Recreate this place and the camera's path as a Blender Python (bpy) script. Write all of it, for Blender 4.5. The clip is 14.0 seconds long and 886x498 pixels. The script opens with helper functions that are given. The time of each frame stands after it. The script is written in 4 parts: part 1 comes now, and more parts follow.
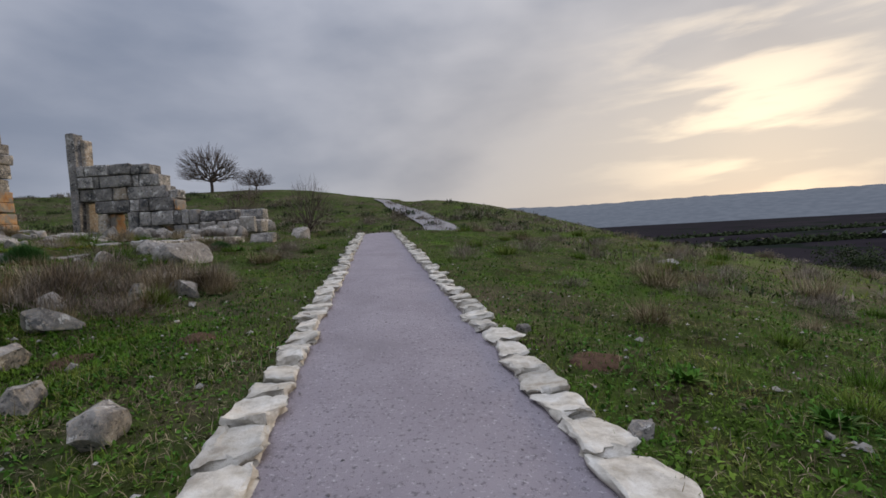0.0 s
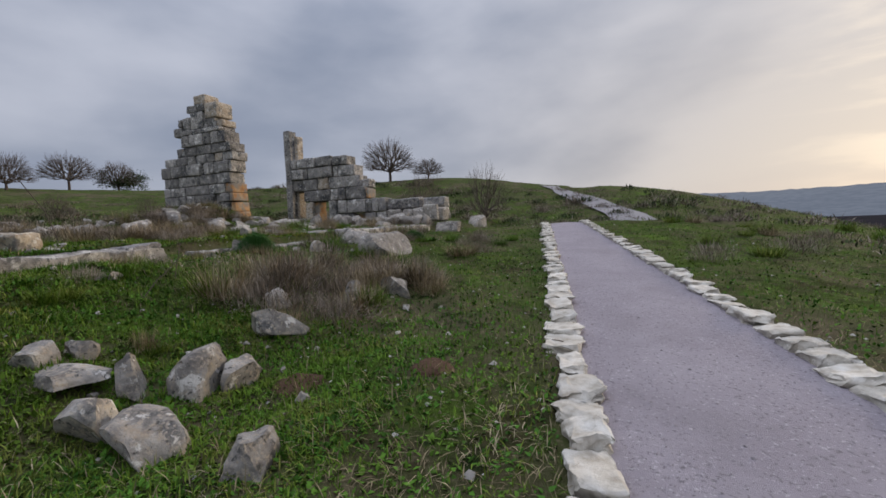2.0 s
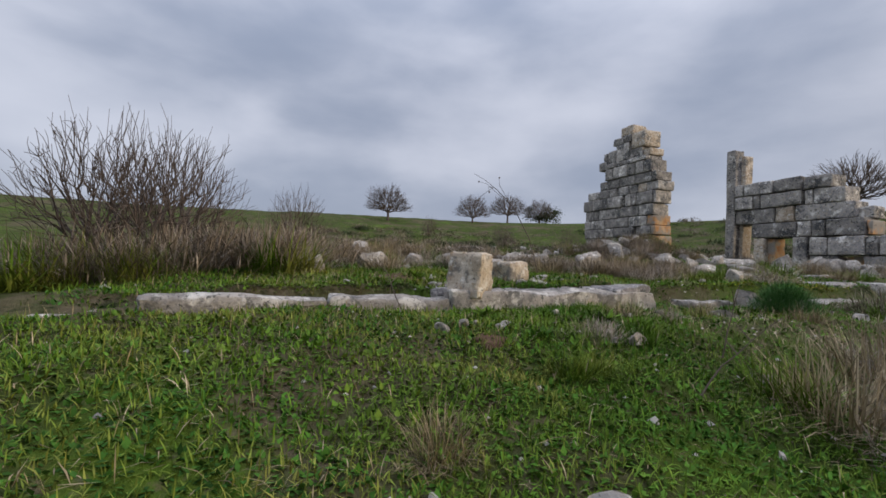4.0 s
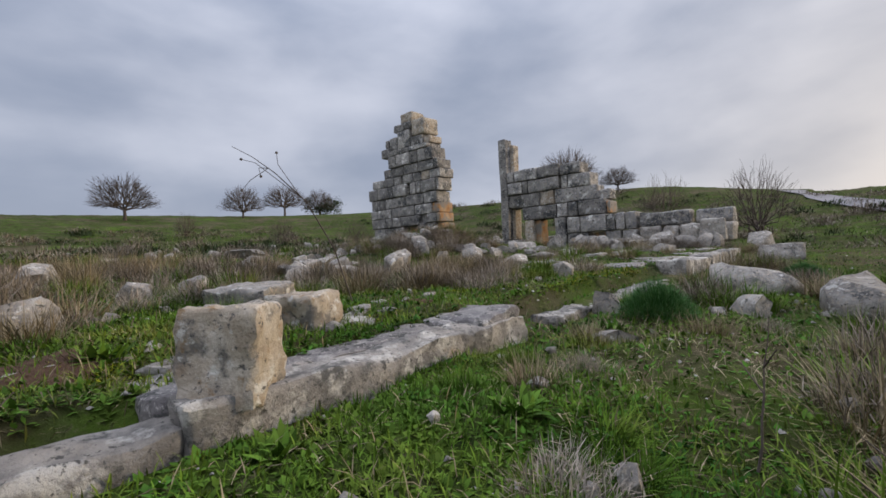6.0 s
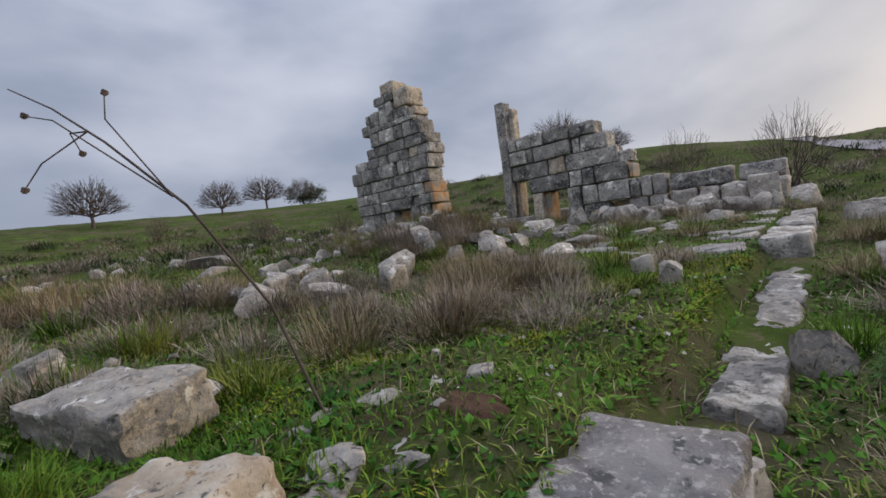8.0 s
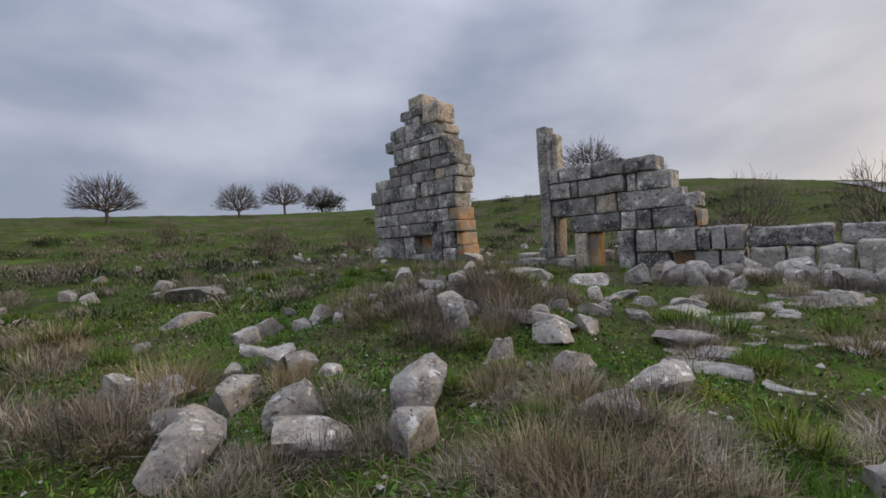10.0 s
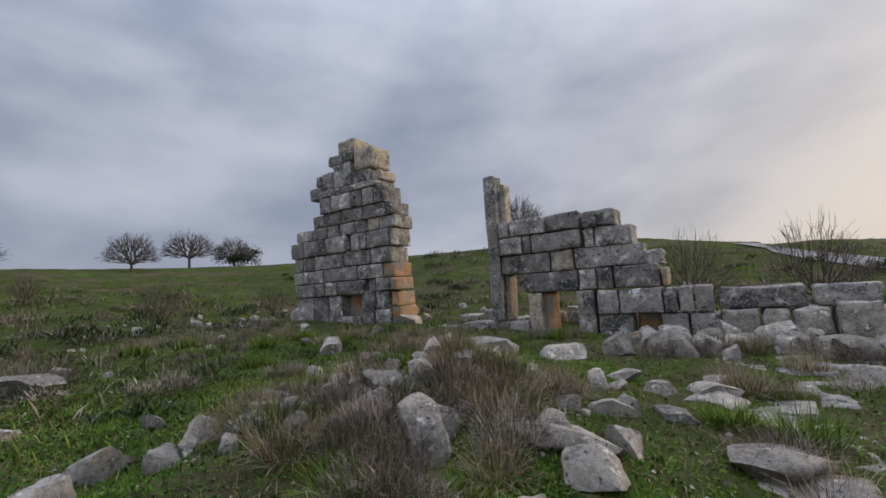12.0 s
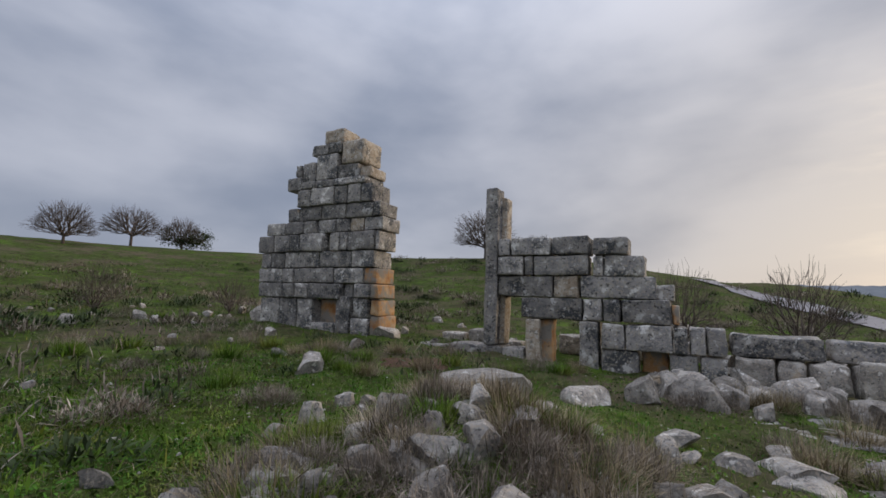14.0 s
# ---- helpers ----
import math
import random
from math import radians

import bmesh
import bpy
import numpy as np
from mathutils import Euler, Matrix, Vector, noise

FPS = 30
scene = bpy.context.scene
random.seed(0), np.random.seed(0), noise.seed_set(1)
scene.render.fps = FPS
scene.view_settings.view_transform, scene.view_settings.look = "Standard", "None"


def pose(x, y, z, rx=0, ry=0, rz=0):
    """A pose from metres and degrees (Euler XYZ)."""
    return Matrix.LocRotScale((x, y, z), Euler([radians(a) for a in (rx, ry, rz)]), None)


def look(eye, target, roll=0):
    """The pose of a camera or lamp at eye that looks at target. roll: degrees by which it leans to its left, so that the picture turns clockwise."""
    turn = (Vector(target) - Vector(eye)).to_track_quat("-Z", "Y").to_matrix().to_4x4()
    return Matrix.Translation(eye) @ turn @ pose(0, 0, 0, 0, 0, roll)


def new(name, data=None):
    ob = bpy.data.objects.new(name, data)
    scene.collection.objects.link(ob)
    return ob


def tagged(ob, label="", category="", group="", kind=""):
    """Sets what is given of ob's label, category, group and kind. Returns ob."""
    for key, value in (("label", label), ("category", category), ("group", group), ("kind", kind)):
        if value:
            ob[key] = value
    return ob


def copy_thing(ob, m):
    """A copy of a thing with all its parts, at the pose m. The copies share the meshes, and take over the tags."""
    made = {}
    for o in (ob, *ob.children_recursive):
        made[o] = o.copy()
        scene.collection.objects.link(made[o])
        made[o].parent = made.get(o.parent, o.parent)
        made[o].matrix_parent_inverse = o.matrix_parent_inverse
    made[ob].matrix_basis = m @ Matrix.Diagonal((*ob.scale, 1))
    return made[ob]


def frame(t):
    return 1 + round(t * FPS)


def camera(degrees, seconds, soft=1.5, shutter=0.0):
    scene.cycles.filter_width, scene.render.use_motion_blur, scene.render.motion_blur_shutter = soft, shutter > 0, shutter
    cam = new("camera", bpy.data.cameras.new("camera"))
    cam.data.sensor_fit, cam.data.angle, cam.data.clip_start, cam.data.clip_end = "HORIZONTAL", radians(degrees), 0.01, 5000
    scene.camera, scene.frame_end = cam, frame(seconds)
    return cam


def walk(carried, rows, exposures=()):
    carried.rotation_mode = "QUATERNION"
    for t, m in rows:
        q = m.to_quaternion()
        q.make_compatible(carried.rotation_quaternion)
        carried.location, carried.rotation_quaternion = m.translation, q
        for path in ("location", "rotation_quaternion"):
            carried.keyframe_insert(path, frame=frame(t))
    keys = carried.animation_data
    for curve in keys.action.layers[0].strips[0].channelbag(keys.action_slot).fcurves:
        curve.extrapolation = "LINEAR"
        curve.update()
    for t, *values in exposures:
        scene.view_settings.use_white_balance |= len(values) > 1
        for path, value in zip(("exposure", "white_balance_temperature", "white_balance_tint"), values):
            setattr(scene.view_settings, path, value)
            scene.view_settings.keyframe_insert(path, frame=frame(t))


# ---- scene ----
cam = camera(91.0, 14.0, soft=1.6)
SCALE = 1.25
PATH = [
    (0, (0.158, 1.542, 1.616), (0.067, 3.539, 1.541), -3.3),
    (0.5, (-0.107, 1.975, 1.668), (-0.116, 3.973, 1.578), -3.6),
    (1, (-0.364, 2.278, 1.735), (-0.278, 4.274, 1.628), -3.6),
    (1.5, (-0.719, 2.527, 1.78), (-0.841, 4.52, 1.658), -3.4),
    (2, (-1.154, 2.774, 1.767), (-1.936, 4.612, 1.669), -2.4),
    (2.5, (-1.72, 2.909, 1.708), (-3.038, 4.413, 1.673), -0.4),
    (2.7, (-1.928, 2.965, 1.729), (-3.428, 4.287, 1.694), -1.9),
    (4.8, (-4.568, 3.595, 1.979), (-6.492, 4.136, 2.064), 4.7),
    (5, (-4.706, 3.68, 2.005), (-6.544, 4.459, 2.119), 0.6),
    (5.5, (-5.117, 3.961, 2.059), (-6.688, 5.195, 2.145), -1.2),
    (6, (-5.571, 4.192, 2.169), (-6.933, 5.656, 2.178), -2.9),
    (6.5, (-5.943, 4.515, 2.243), (-7.227, 6.046, 2.153), -4.7),
    (7, (-6.365, 4.853, 2.301), (-7.567, 6.448, 2.196), -4.8),
    (7.5, (-6.758, 5.202, 2.371), (-7.876, 6.855, 2.248), -5.3),
    (8, (-7.217, 5.539, 2.44), (-8.553, 7.024, 2.346), -7.7),
    (8.2, (-7.397, 5.671, 2.523), (-8.761, 7.132, 2.451), -7.4),
    (10.3, (-8.837, 6.985, 3.211), (-10.2, 8.448, 3.192), -2.6),
    (10.5, (-8.952, 7.089, 3.238), (-10.246, 8.614, 3.21), -2.5),
    (11, (-9.307, 7.329, 3.305), (-10.483, 8.946, 3.27), -6.9),
    (11.5, (-9.722, 7.718, 3.328), (-10.831, 9.367, 3.547), -2.3),
    (12, (-10.225, 7.975, 3.335), (-11.319, 9.637, 3.538), -3.7),
    (12.5, (-10.606, 8.203, 3.373), (-11.671, 9.892, 3.483), -3.7),
    (13, (-11.1, 8.461, 3.505), (-12.168, 10.131, 3.774), -3.2),
    (13.5, (-11.439, 8.337, 3.574), (-12.465, 10.042, 3.778), -1.5),
    (14, (-11.618, 8.318, 3.615), (-12.541, 10.078, 3.841), 1.7),
]
walk(cam, [(t, look(Vector(eye) * SCALE, Vector(target) * SCALE, roll)) for t, eye, target, roll in PATH],
     [(0, -0.25), (1.5, -0.15), (2.6, 0.08), (5, 0.22), (8, 0.16), (10.3, 0.08), (14, -0.08)])

# ---- sky, sun ----
SUN_AZ, SUN_EL = 34.0, 11.5          # degrees right of +y, degrees up
world = bpy.data.worlds.new("world")
scene.world = world
world.use_nodes = True
wt = world.node_tree
wt.nodes.clear()


def wn(kind, **values):
    n = wt.nodes.new(kind)
    for k, v in values.items():
        n.inputs[k].default_value = v
    return n


def wl(a, b):
    wt.links.new(a, b)


def wmath(op, a, b=None, c=None, clamp=False):
    n = wt.nodes.new("ShaderNodeMath")
    n.operation, n.use_clamp = op, clamp
    for i, v in enumerate((a, b, c)):
        if v is None:
            continue
        if isinstance(v, (int, float)):
            n.inputs[i].default_value = v
        else:
            wl(v, n.inputs[i])
    return n.outputs[0]


def wmix(fac, a, b, blend="MIX"):
    n = wt.nodes.new("ShaderNodeMix")
    n.data_type, n.blend_type = "RGBA", blend
    for s, v in ((n.inputs[0], fac), (n.inputs[6], a), (n.inputs[7], b)):
        if isinstance(v, (int, float)):
            s.default_value = v
        elif isinstance(v, tuple):
            s.default_value = (*v, 1)
        else:
            wl(v, s)
    return n.outputs[2]


sky = wt.nodes.new("ShaderNodeTexSky")
sky.sky_type, sky.sun_disc = "NISHITA", False
sky.sun_elevation, sky.sun_rotation = radians(SUN_EL), radians(SUN_AZ)
coord = wt.nodes.new("ShaderNodeTexCoord")
split = wt.nodes.new("ShaderNodeSeparateXYZ")
wl(coord.outputs["Generated"], split.inputs[0])
up = wmath("MAXIMUM", split.outputs[2], 0.0)
# long cloud banks, drawn out along the horizon
stretch = wt.nodes.new("ShaderNodeMapping")
stretch.inputs["Rotation"].default_value = (radians(7), 0, radians(28))
stretch.inputs["Scale"].default_value = (1.0, 1.0, 2.3)
wl(coord.outputs["Generated"], stretch.inputs[0])
big = wn("ShaderNodeTexNoise", Scale=1.55, Detail=4.0, Roughness=0.42, Distortion=0.25)
fine = wn("ShaderNodeTexNoise", Scale=4.0, Detail=6.0, Roughness=0.50, Distortion=0.15)
wl(stretch.outputs[0], big.inputs["Vector"])
wl(stretch.outputs[0], fine.inputs["Vector"])
tone = wmath("ADD", wmath("MULTIPLY", big.outputs[0], 0.76), wmath("MULTIPLY", fine.outputs[0], 0.24))
ramp = wt.nodes.new("ShaderNodeValToRGB")
ramp.color_ramp.interpolation = "EASE"
ramp.color_ramp.elements[0].position, ramp.color_ramp.elements[1].position = 0.36, 0.64
wl(tone, ramp.inputs[0])
cloud = wmix(ramp.outputs[0], (0.275, 0.32, 0.43), (0.575, 0.605, 0.71))
# narrow streaks, broken by the banks near the sun
thin = wt.nodes.new("ShaderNodeMapping")
thin.inputs["Rotation"].default_value = (radians(4), radians(3), 0)
thin.inputs["Scale"].default_value = (1.0, 1.0, 5.0)
wl(coord.outputs["Generated"], thin.inputs[0])
streak = wn("ShaderNodeTexNoise", Scale=3.6, Detail=7.0, Roughness=0.50, Distortion=0.2)
wl(thin.outputs[0], streak.inputs["Vector"])
rift = wt.nodes.new("ShaderNodeValToRGB")
rift.color_ramp.interpolation = "EASE"
rift.color_ramp.elements[0].position, rift.color_ramp.elements[1].position = 0.47, 0.66
wl(streak.outputs[0], rift.inputs[0])
# nearness to the sun
sunward = Vector((math.sin(radians(SUN_AZ)) * math.cos(radians(SUN_EL)), math.cos(radians(SUN_AZ)) * math.cos(radians(SUN_EL)), math.sin(radians(SUN_EL))))
dot = wt.nodes.new("ShaderNodeVectorMath")
dot.operation = "DOT_PRODUCT"
dot.inputs[1].default_value = sunward
wl(coord.outputs["Generated"], dot.inputs[0])
near = wmath("MAXIMUM", dot.outputs["Value"], 0.0)
wide = wmath("POWER", near, 4.0)
tight = wmath("POWER", near, 42.0)
low = wmath("POWER", wmath("SUBTRACT", 1.0, up), 7.0)
veiled = wmath("ADD", 0.62, wmath("MULTIPLY", ramp.outputs[0], 0.38))
band = wmath("ADD", 0.22, wmath("MULTIPLY", wmath("POWER", wmath("SUBTRACT", 1.0, up), 2.8), 1.0))
veiled = wmath("MULTIPLY", veiled, band)
cloud = wmix(wmath("MULTIPLY", wmath("MULTIPLY", wide, veiled), 0.9), cloud, (0.95, 0.82, 0.66))
cloud = wmix(wmath("MULTIPLY", wmath("MULTIPLY", low, wide), 0.62), cloud, (0.83, 0.66, 0.53))
cloud = wmix(wmath("MULTIPLY", low, 0.35), cloud, (0.52, 0.54, 0.63))
glow = wmix(wmath("MULTIPLY", tight, rift.outputs[0], None, True), (0, 0, 0), (0.66, 0.50, 0.28))
cloud = wmix(1.0, cloud, glow, "ADD")
# an overcast sky is brightest overhead
zen = wmath("ADD", 0.95, wmath("MULTIPLY", wmath("POWER", up, 4.5), 4.3))
veil = wt.nodes.new("ShaderNodeVectorMath")
veil.operation = "SCALE"
wl(cloud, veil.inputs[0])
wl(zen, veil.inputs["Scale"])
clear = wt.nodes.new("ShaderNodeVectorMath")
clear.operation = "SCALE"
clear.inputs["Scale"].default_value = 0.08
wl(sky.outputs[0], clear.inputs[0])
final = wmix(0.93, clear.outputs[0], veil.outputs[0])
bg = wn("ShaderNodeBackground", Strength=1.0)
wl(final, bg.inputs[0])
wl(bg.outputs[0], wt.nodes.new("ShaderNodeOutputWorld").inputs[0])

sun = new("sun", bpy.data.lights.new("sun", "SUN"))
sun.data.energy, sun.data.angle, sun.data.color = 2.0, radians(14), (1.0, 0.80, 0.56)
sun.matrix_world = look(sunward * 60, (0, 0, 0))


# ---- materials ----
def material(name, tones, scale=6.0, rough=0.9, bump=0.3, bump_scale=30.0, per="", patch=None, patch_scale=2.0, patch_cut=(0.52, 0.62), vary=0.25, island=False, gloss=0.12):
    """A rough natural surface: two or three tones mixed by noise, patches with edges of their own, relief, and a shift from piece to piece."""
    m = bpy.data.materials.new(name)
    m.use_nodes = True
    nt = m.node_tree
    b = nt.nodes["Principled BSDF"]
    b.inputs["Roughness"].default_value = rough
    b.inputs["Specular IOR Level"].default_value = gloss
    tc = nt.nodes.new("ShaderNodeTexCoord")
    info = nt.nodes.new("ShaderNodeObjectInfo")
    shift = nt.nodes.new("ShaderNodeVectorMath")
    shift.operation = "ADD"
    geo = nt.nodes.new("ShaderNodeNewGeometry")
    nt.links.new(geo.outputs["Position"], shift.inputs[0])
    src = geo.outputs["Random Per Island"] if island else info.outputs["Random"]
    if not island:
        sc = nt.nodes.new("ShaderNodeMath")
        sc.operation, sc.inputs[1].default_value = "MULTIPLY", 37.0
        nt.links.new(src, sc.inputs[0])
        nt.links.new(sc.outputs[0], shift.inputs[1])

    def noise_at(s, detail=5.0, r=0.6):
        n = nt.nodes.new("ShaderNodeTexNoise")
        n.inputs["Scale"].default_value, n.inputs["Detail"].default_value, n.inputs["Roughness"].default_value = s, detail, r
        nt.links.new(shift.outputs[0], n.inputs["Vector"])
        return n.outputs[0]

    r = nt.nodes.new("ShaderNodeValToRGB")
    e = r.color_ramp.elements
    e[0].position, e[1].position = 0.34, 0.66
    e[0].color, e[1].color = (*tones[0], 1), (*tones[-1], 1)
    if len(tones) > 2:
        e.new(0.5).color = (*tones[1], 1)
    nt.links.new(noise_at(scale), r.inputs[0])
    col = r.outputs[0]
    if patch:
        for i, (pc, ps, cut) in enumerate(patch):
            pr = nt.nodes.new("ShaderNodeValToRGB")
            pr.color_ramp.elements[0].position, pr.color_ramp.elements[1].position = cut
            nt.links.new(noise_at(ps, 8.0, 0.65), pr.inputs[0])
            mx = nt.nodes.new("ShaderNodeMix")
            mx.data_type = "RGBA"
            nt.links.new(pr.outputs[0], mx.inputs[0])
            nt.links.new(col, mx.inputs[6])
            mx.inputs[7].default_value = (*pc, 1)
            col = mx.outputs[2]
    hs = nt.nodes.new("ShaderNodeHueSaturation")
    mr = nt.nodes.new("ShaderNodeMapRange")
    mr.inputs[3].default_value, mr.inputs[4].default_value = 1 - vary, 1 + vary
    nt.links.new(src, mr.inputs[0])
    nt.links.new(mr.outputs[0], hs.inputs["Value"])
    nt.links.new(col, hs.inputs["Color"])
    nt.links.new(hs.outputs[0], b.inputs["Base Color"])
    if bump:
        bp = nt.nodes.new("ShaderNodeBump")
        bp.inputs["Strength"].default_value, bp.inputs["Distance"].default_value = bump, 0.035
        nt.links.new(noise_at(bump_scale, 8.0, 0.7), bp.inputs["Height"])
        nt.links.new(bp.outputs[0], b.inputs["Normal"])
    return m


ashlar = material("weathered_limestone", [(0.184, 0.178, 0.175), (0.292, 0.275, 0.259), (0.432, 0.4, 0.351)], 2.6, 0.92, 1.0, 14,
                  patch=[((0.09, 0.092, 0.095), 1.2, (0.50, 0.58)), ((0.36, 0.32, 0.26), 15.0, (0.52, 0.60)), ((0.60, 0.58, 0.54), 2.6, (0.59, 0.63)), ((0.05, 0.05, 0.048), 11.0, (0.57, 0.63)), ((0.56, 0.54, 0.50), 7.0, (0.60, 0.635)), ((0.43, 0.30, 0.17), 1.4, (0.66, 0.80))], vary=0.32)
ochre = material("ochre_limestone", [(0.36, 0.17, 0.07), (0.46, 0.26, 0.12), (0.50, 0.36, 0.22)], 2.5, 0.92, 0.6, 14,
                 patch=[((0.28, 0.25, 0.21), 1.8, (0.45, 0.56)), ((0.10, 0.08, 0.06), 4.0, (0.60, 0.70))], vary=0.12)
buff = material("buff_limestone", [(0.32, 0.25, 0.18), (0.44, 0.37, 0.285), (0.53, 0.47, 0.39)], 5.0, 0.92, 1.0, 13,
                patch=[((0.21, 0.19, 0.165), 3.0, (0.52, 0.60)), ((0.60, 0.57, 0.51), 8, (0.56, 0.62)), ((0.30, 0.20, 0.11), 9, (0.59, 0.67)), ((0.12, 0.11, 0.10), 24, (0.58, 0.64))], vary=0.1)
fieldstone = material("grey_fieldstone", [(0.153, 0.1395, 0.126), (0.27, 0.2475, 0.2205), (0.396, 0.369, 0.3285)], 5.0, 0.93, 1.0, 16,
                      patch=[((0.09, 0.088, 0.085), 3.0, (0.56, 0.66)), ((0.36, 0.31, 0.25), 22.0, (0.52, 0.60)), ((0.58, 0.55, 0.50), 6.0, (0.59, 0.64)), ((0.08, 0.078, 0.072), 17.0, (0.58, 0.64)), ((0.38, 0.28, 0.17), 1.7, (0.64, 0.78))], vary=0.28)
edging = material("pale_edging_stone", [(0.36, 0.32, 0.26), (0.52, 0.48, 0.41), (0.62, 0.59, 0.53)], 6.0, 0.92, 0.7, 22,
                  patch=[((0.42, 0.32, 0.20), 3.0, (0.62, 0.74)), ((0.25, 0.24, 0.22), 5.0, (0.66, 0.74))], vary=0.14)
pavestone = material("grey_paving_stone", [(0.1394, 0.1271, 0.123), (0.2214, 0.205, 0.1968), (0.3116, 0.287, 0.2624)], 5.0, 0.92, 0.9, 30,
                     patch=[((0.46, 0.43, 0.39), 4.0, (0.57, 0.64)), ((0.09, 0.09, 0.085), 9.0, (0.54, 0.62)), ((0.40, 0.37, 0.34), 28.0, (0.55, 0.62))], vary=0.18)
kerbstone = material("worn_kerb_limestone", [(0.18, 0.1665, 0.153), (0.288, 0.2655, 0.2385), (0.396, 0.36, 0.3195)], 4.0, 0.92, 1.0, 26,
                     patch=[((0.55, 0.52, 0.47), 3.2, (0.52, 0.60)), ((0.13, 0.125, 0.115), 5.0, (0.54, 0.62)), ((0.10, 0.097, 0.09), 21.0, (0.57, 0.63)), ((0.33, 0.24, 0.15), 2.0, (0.66, 0.76))], vary=0.15)
gravelstone = material("pale_broken_paving", [(0.165, 0.15, 0.1312), (0.3, 0.2775, 0.2475), (0.42, 0.3975, 0.36)], 7.0, 0.93, 1.0, 24,
                       patch=[((0.14, 0.13, 0.12), 6.0, (0.56, 0.64))], vary=0.2)
asphalt = material("mauve_path_surface", [(0.255, 0.225, 0.245), (0.30, 0.268, 0.288)], 1.3, 0.88, 0.5, 160,
                   patch=[((0.15, 0.135, 0.145), 26.0, (0.56, 0.64)), ((0.43, 0.40, 0.41), 34.0, (0.58, 0.66)), ((0.22, 0.195, 0.21), 0.6, (0.5, 0.75))], vary=0.0)
turf = material("turf_soil", [(0.042, 0.037, 0.017), (0.047, 0.068, 0.016), (0.058, 0.094, 0.015)], 1.5, 0.95, 0.9, 40,
                patch=[((0.10, 0.082, 0.052), 0.22, (0.50, 0.62)), ((0.08, 0.068, 0.04), 0.55, (0.52, 0.66)), ((0.10, 0.065, 0.045), 2.2, (0.66, 0.72)), ((0.075, 0.125, 0.018), 0.33, (0.56, 0.66)), ((0.12, 0.105, 0.06), 7.0, (0.55, 0.66)), ((0.022, 0.032, 0.011), 2.6, (0.54, 0.66))], vary=0.0, gloss=0.02)
blade_green = material("grass_blade", [(0.046, 0.096, 0.012), (0.086, 0.152, 0.017), (0.172, 0.177, 0.041)], 0.8, 0.8, 0.0, vary=0.5, island=True, gloss=0.06)
leaf_green = material("herb_leaf", [(0.027, 0.076, 0.013), (0.054, 0.131, 0.016), (0.108, 0.162, 0.022)], 0.7, 0.75, 0.0, vary=0.5, island=True, gloss=0.08)
moss_green = material("yellow_green_moss", [(0.13, 0.17, 0.016), (0.2, 0.22, 0.022), (0.24, 0.21, 0.04)], 2.0, 0.9, 0.0, vary=0.35, island=True, gloss=0.03)
straw = material("dry_stalk", [(0.137, 0.108, 0.064), (0.235, 0.186, 0.112), (0.352, 0.293, 0.196)], 1.5, 0.9, 0.0, vary=0.5, island=True, gloss=0.05)
burnet = material("grey_brown_twigs", [(0.098, 0.08, 0.061), (0.186, 0.152, 0.117), (0.313, 0.269, 0.22)], 1.5, 0.9, 0.0, vary=0.5, island=True, gloss=0.05)
olive_leaf = material("dark_bush_leaf", [(0.035, 0.05, 0.022), (0.055, 0.075, 0.03)], 2, 0.8, 0.0, vary=0.35, island=True)
fennel_leaf = material("feathery_green_leaf", [(0.035, 0.10, 0.025), (0.055, 0.15, 0.035)], 2, 0.7, 0.0, vary=0.3, island=True)
bark = material("grey_bark", [(0.075, 0.06, 0.05), (0.13, 0.105, 0.09)], 5, 0.95, 0.6, 30, vary=0.1)
gravel = material("pale_chips", [(0.2448, 0.2244, 0.1972), (0.374, 0.3536, 0.3196)], 5, 0.95, 0.4, 60, vary=0.3, island=True)
rust = material("red_brown_soil", [(0.075, 0.042, 0.028), (0.13, 0.078, 0.05)], 12, 0.95, 0.9, 60, vary=0.0)
paint_white = material("white_roof_sheet", [(0.7, 0.7, 0.7), (0.8, 0.8, 0.8)], 2, 0.6, 0.0, vary=0.0)
field_mat = material("ploughed_field", [(0.019, 0.017, 0.020), (0.028, 0.024, 0.028), (0.022, 0.024, 0.022)], 0.012, 1.0, 0.0,
                     patch=[((0.015, 0.02, 0.015), 0.02, (0.55, 0.6)), ((0.034, 0.029, 0.032), 0.008, (0.55, 0.62))], vary=0.0, gloss=0.0)
road_mat = material("pale_road", [(0.216, 0.204, 0.204), (0.264, 0.248, 0.248)], 1, 0.9, 0.0, vary=0.0)
# blue-grey tones and a faint emission stand in for haze over the far woods
ridge_mat = bpy.data.materials.new("distant_ridge_haze_glow")
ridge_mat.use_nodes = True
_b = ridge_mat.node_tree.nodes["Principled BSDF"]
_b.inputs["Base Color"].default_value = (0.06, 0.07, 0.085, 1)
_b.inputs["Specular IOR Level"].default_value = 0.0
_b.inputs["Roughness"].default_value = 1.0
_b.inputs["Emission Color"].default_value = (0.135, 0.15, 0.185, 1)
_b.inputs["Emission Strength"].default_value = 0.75


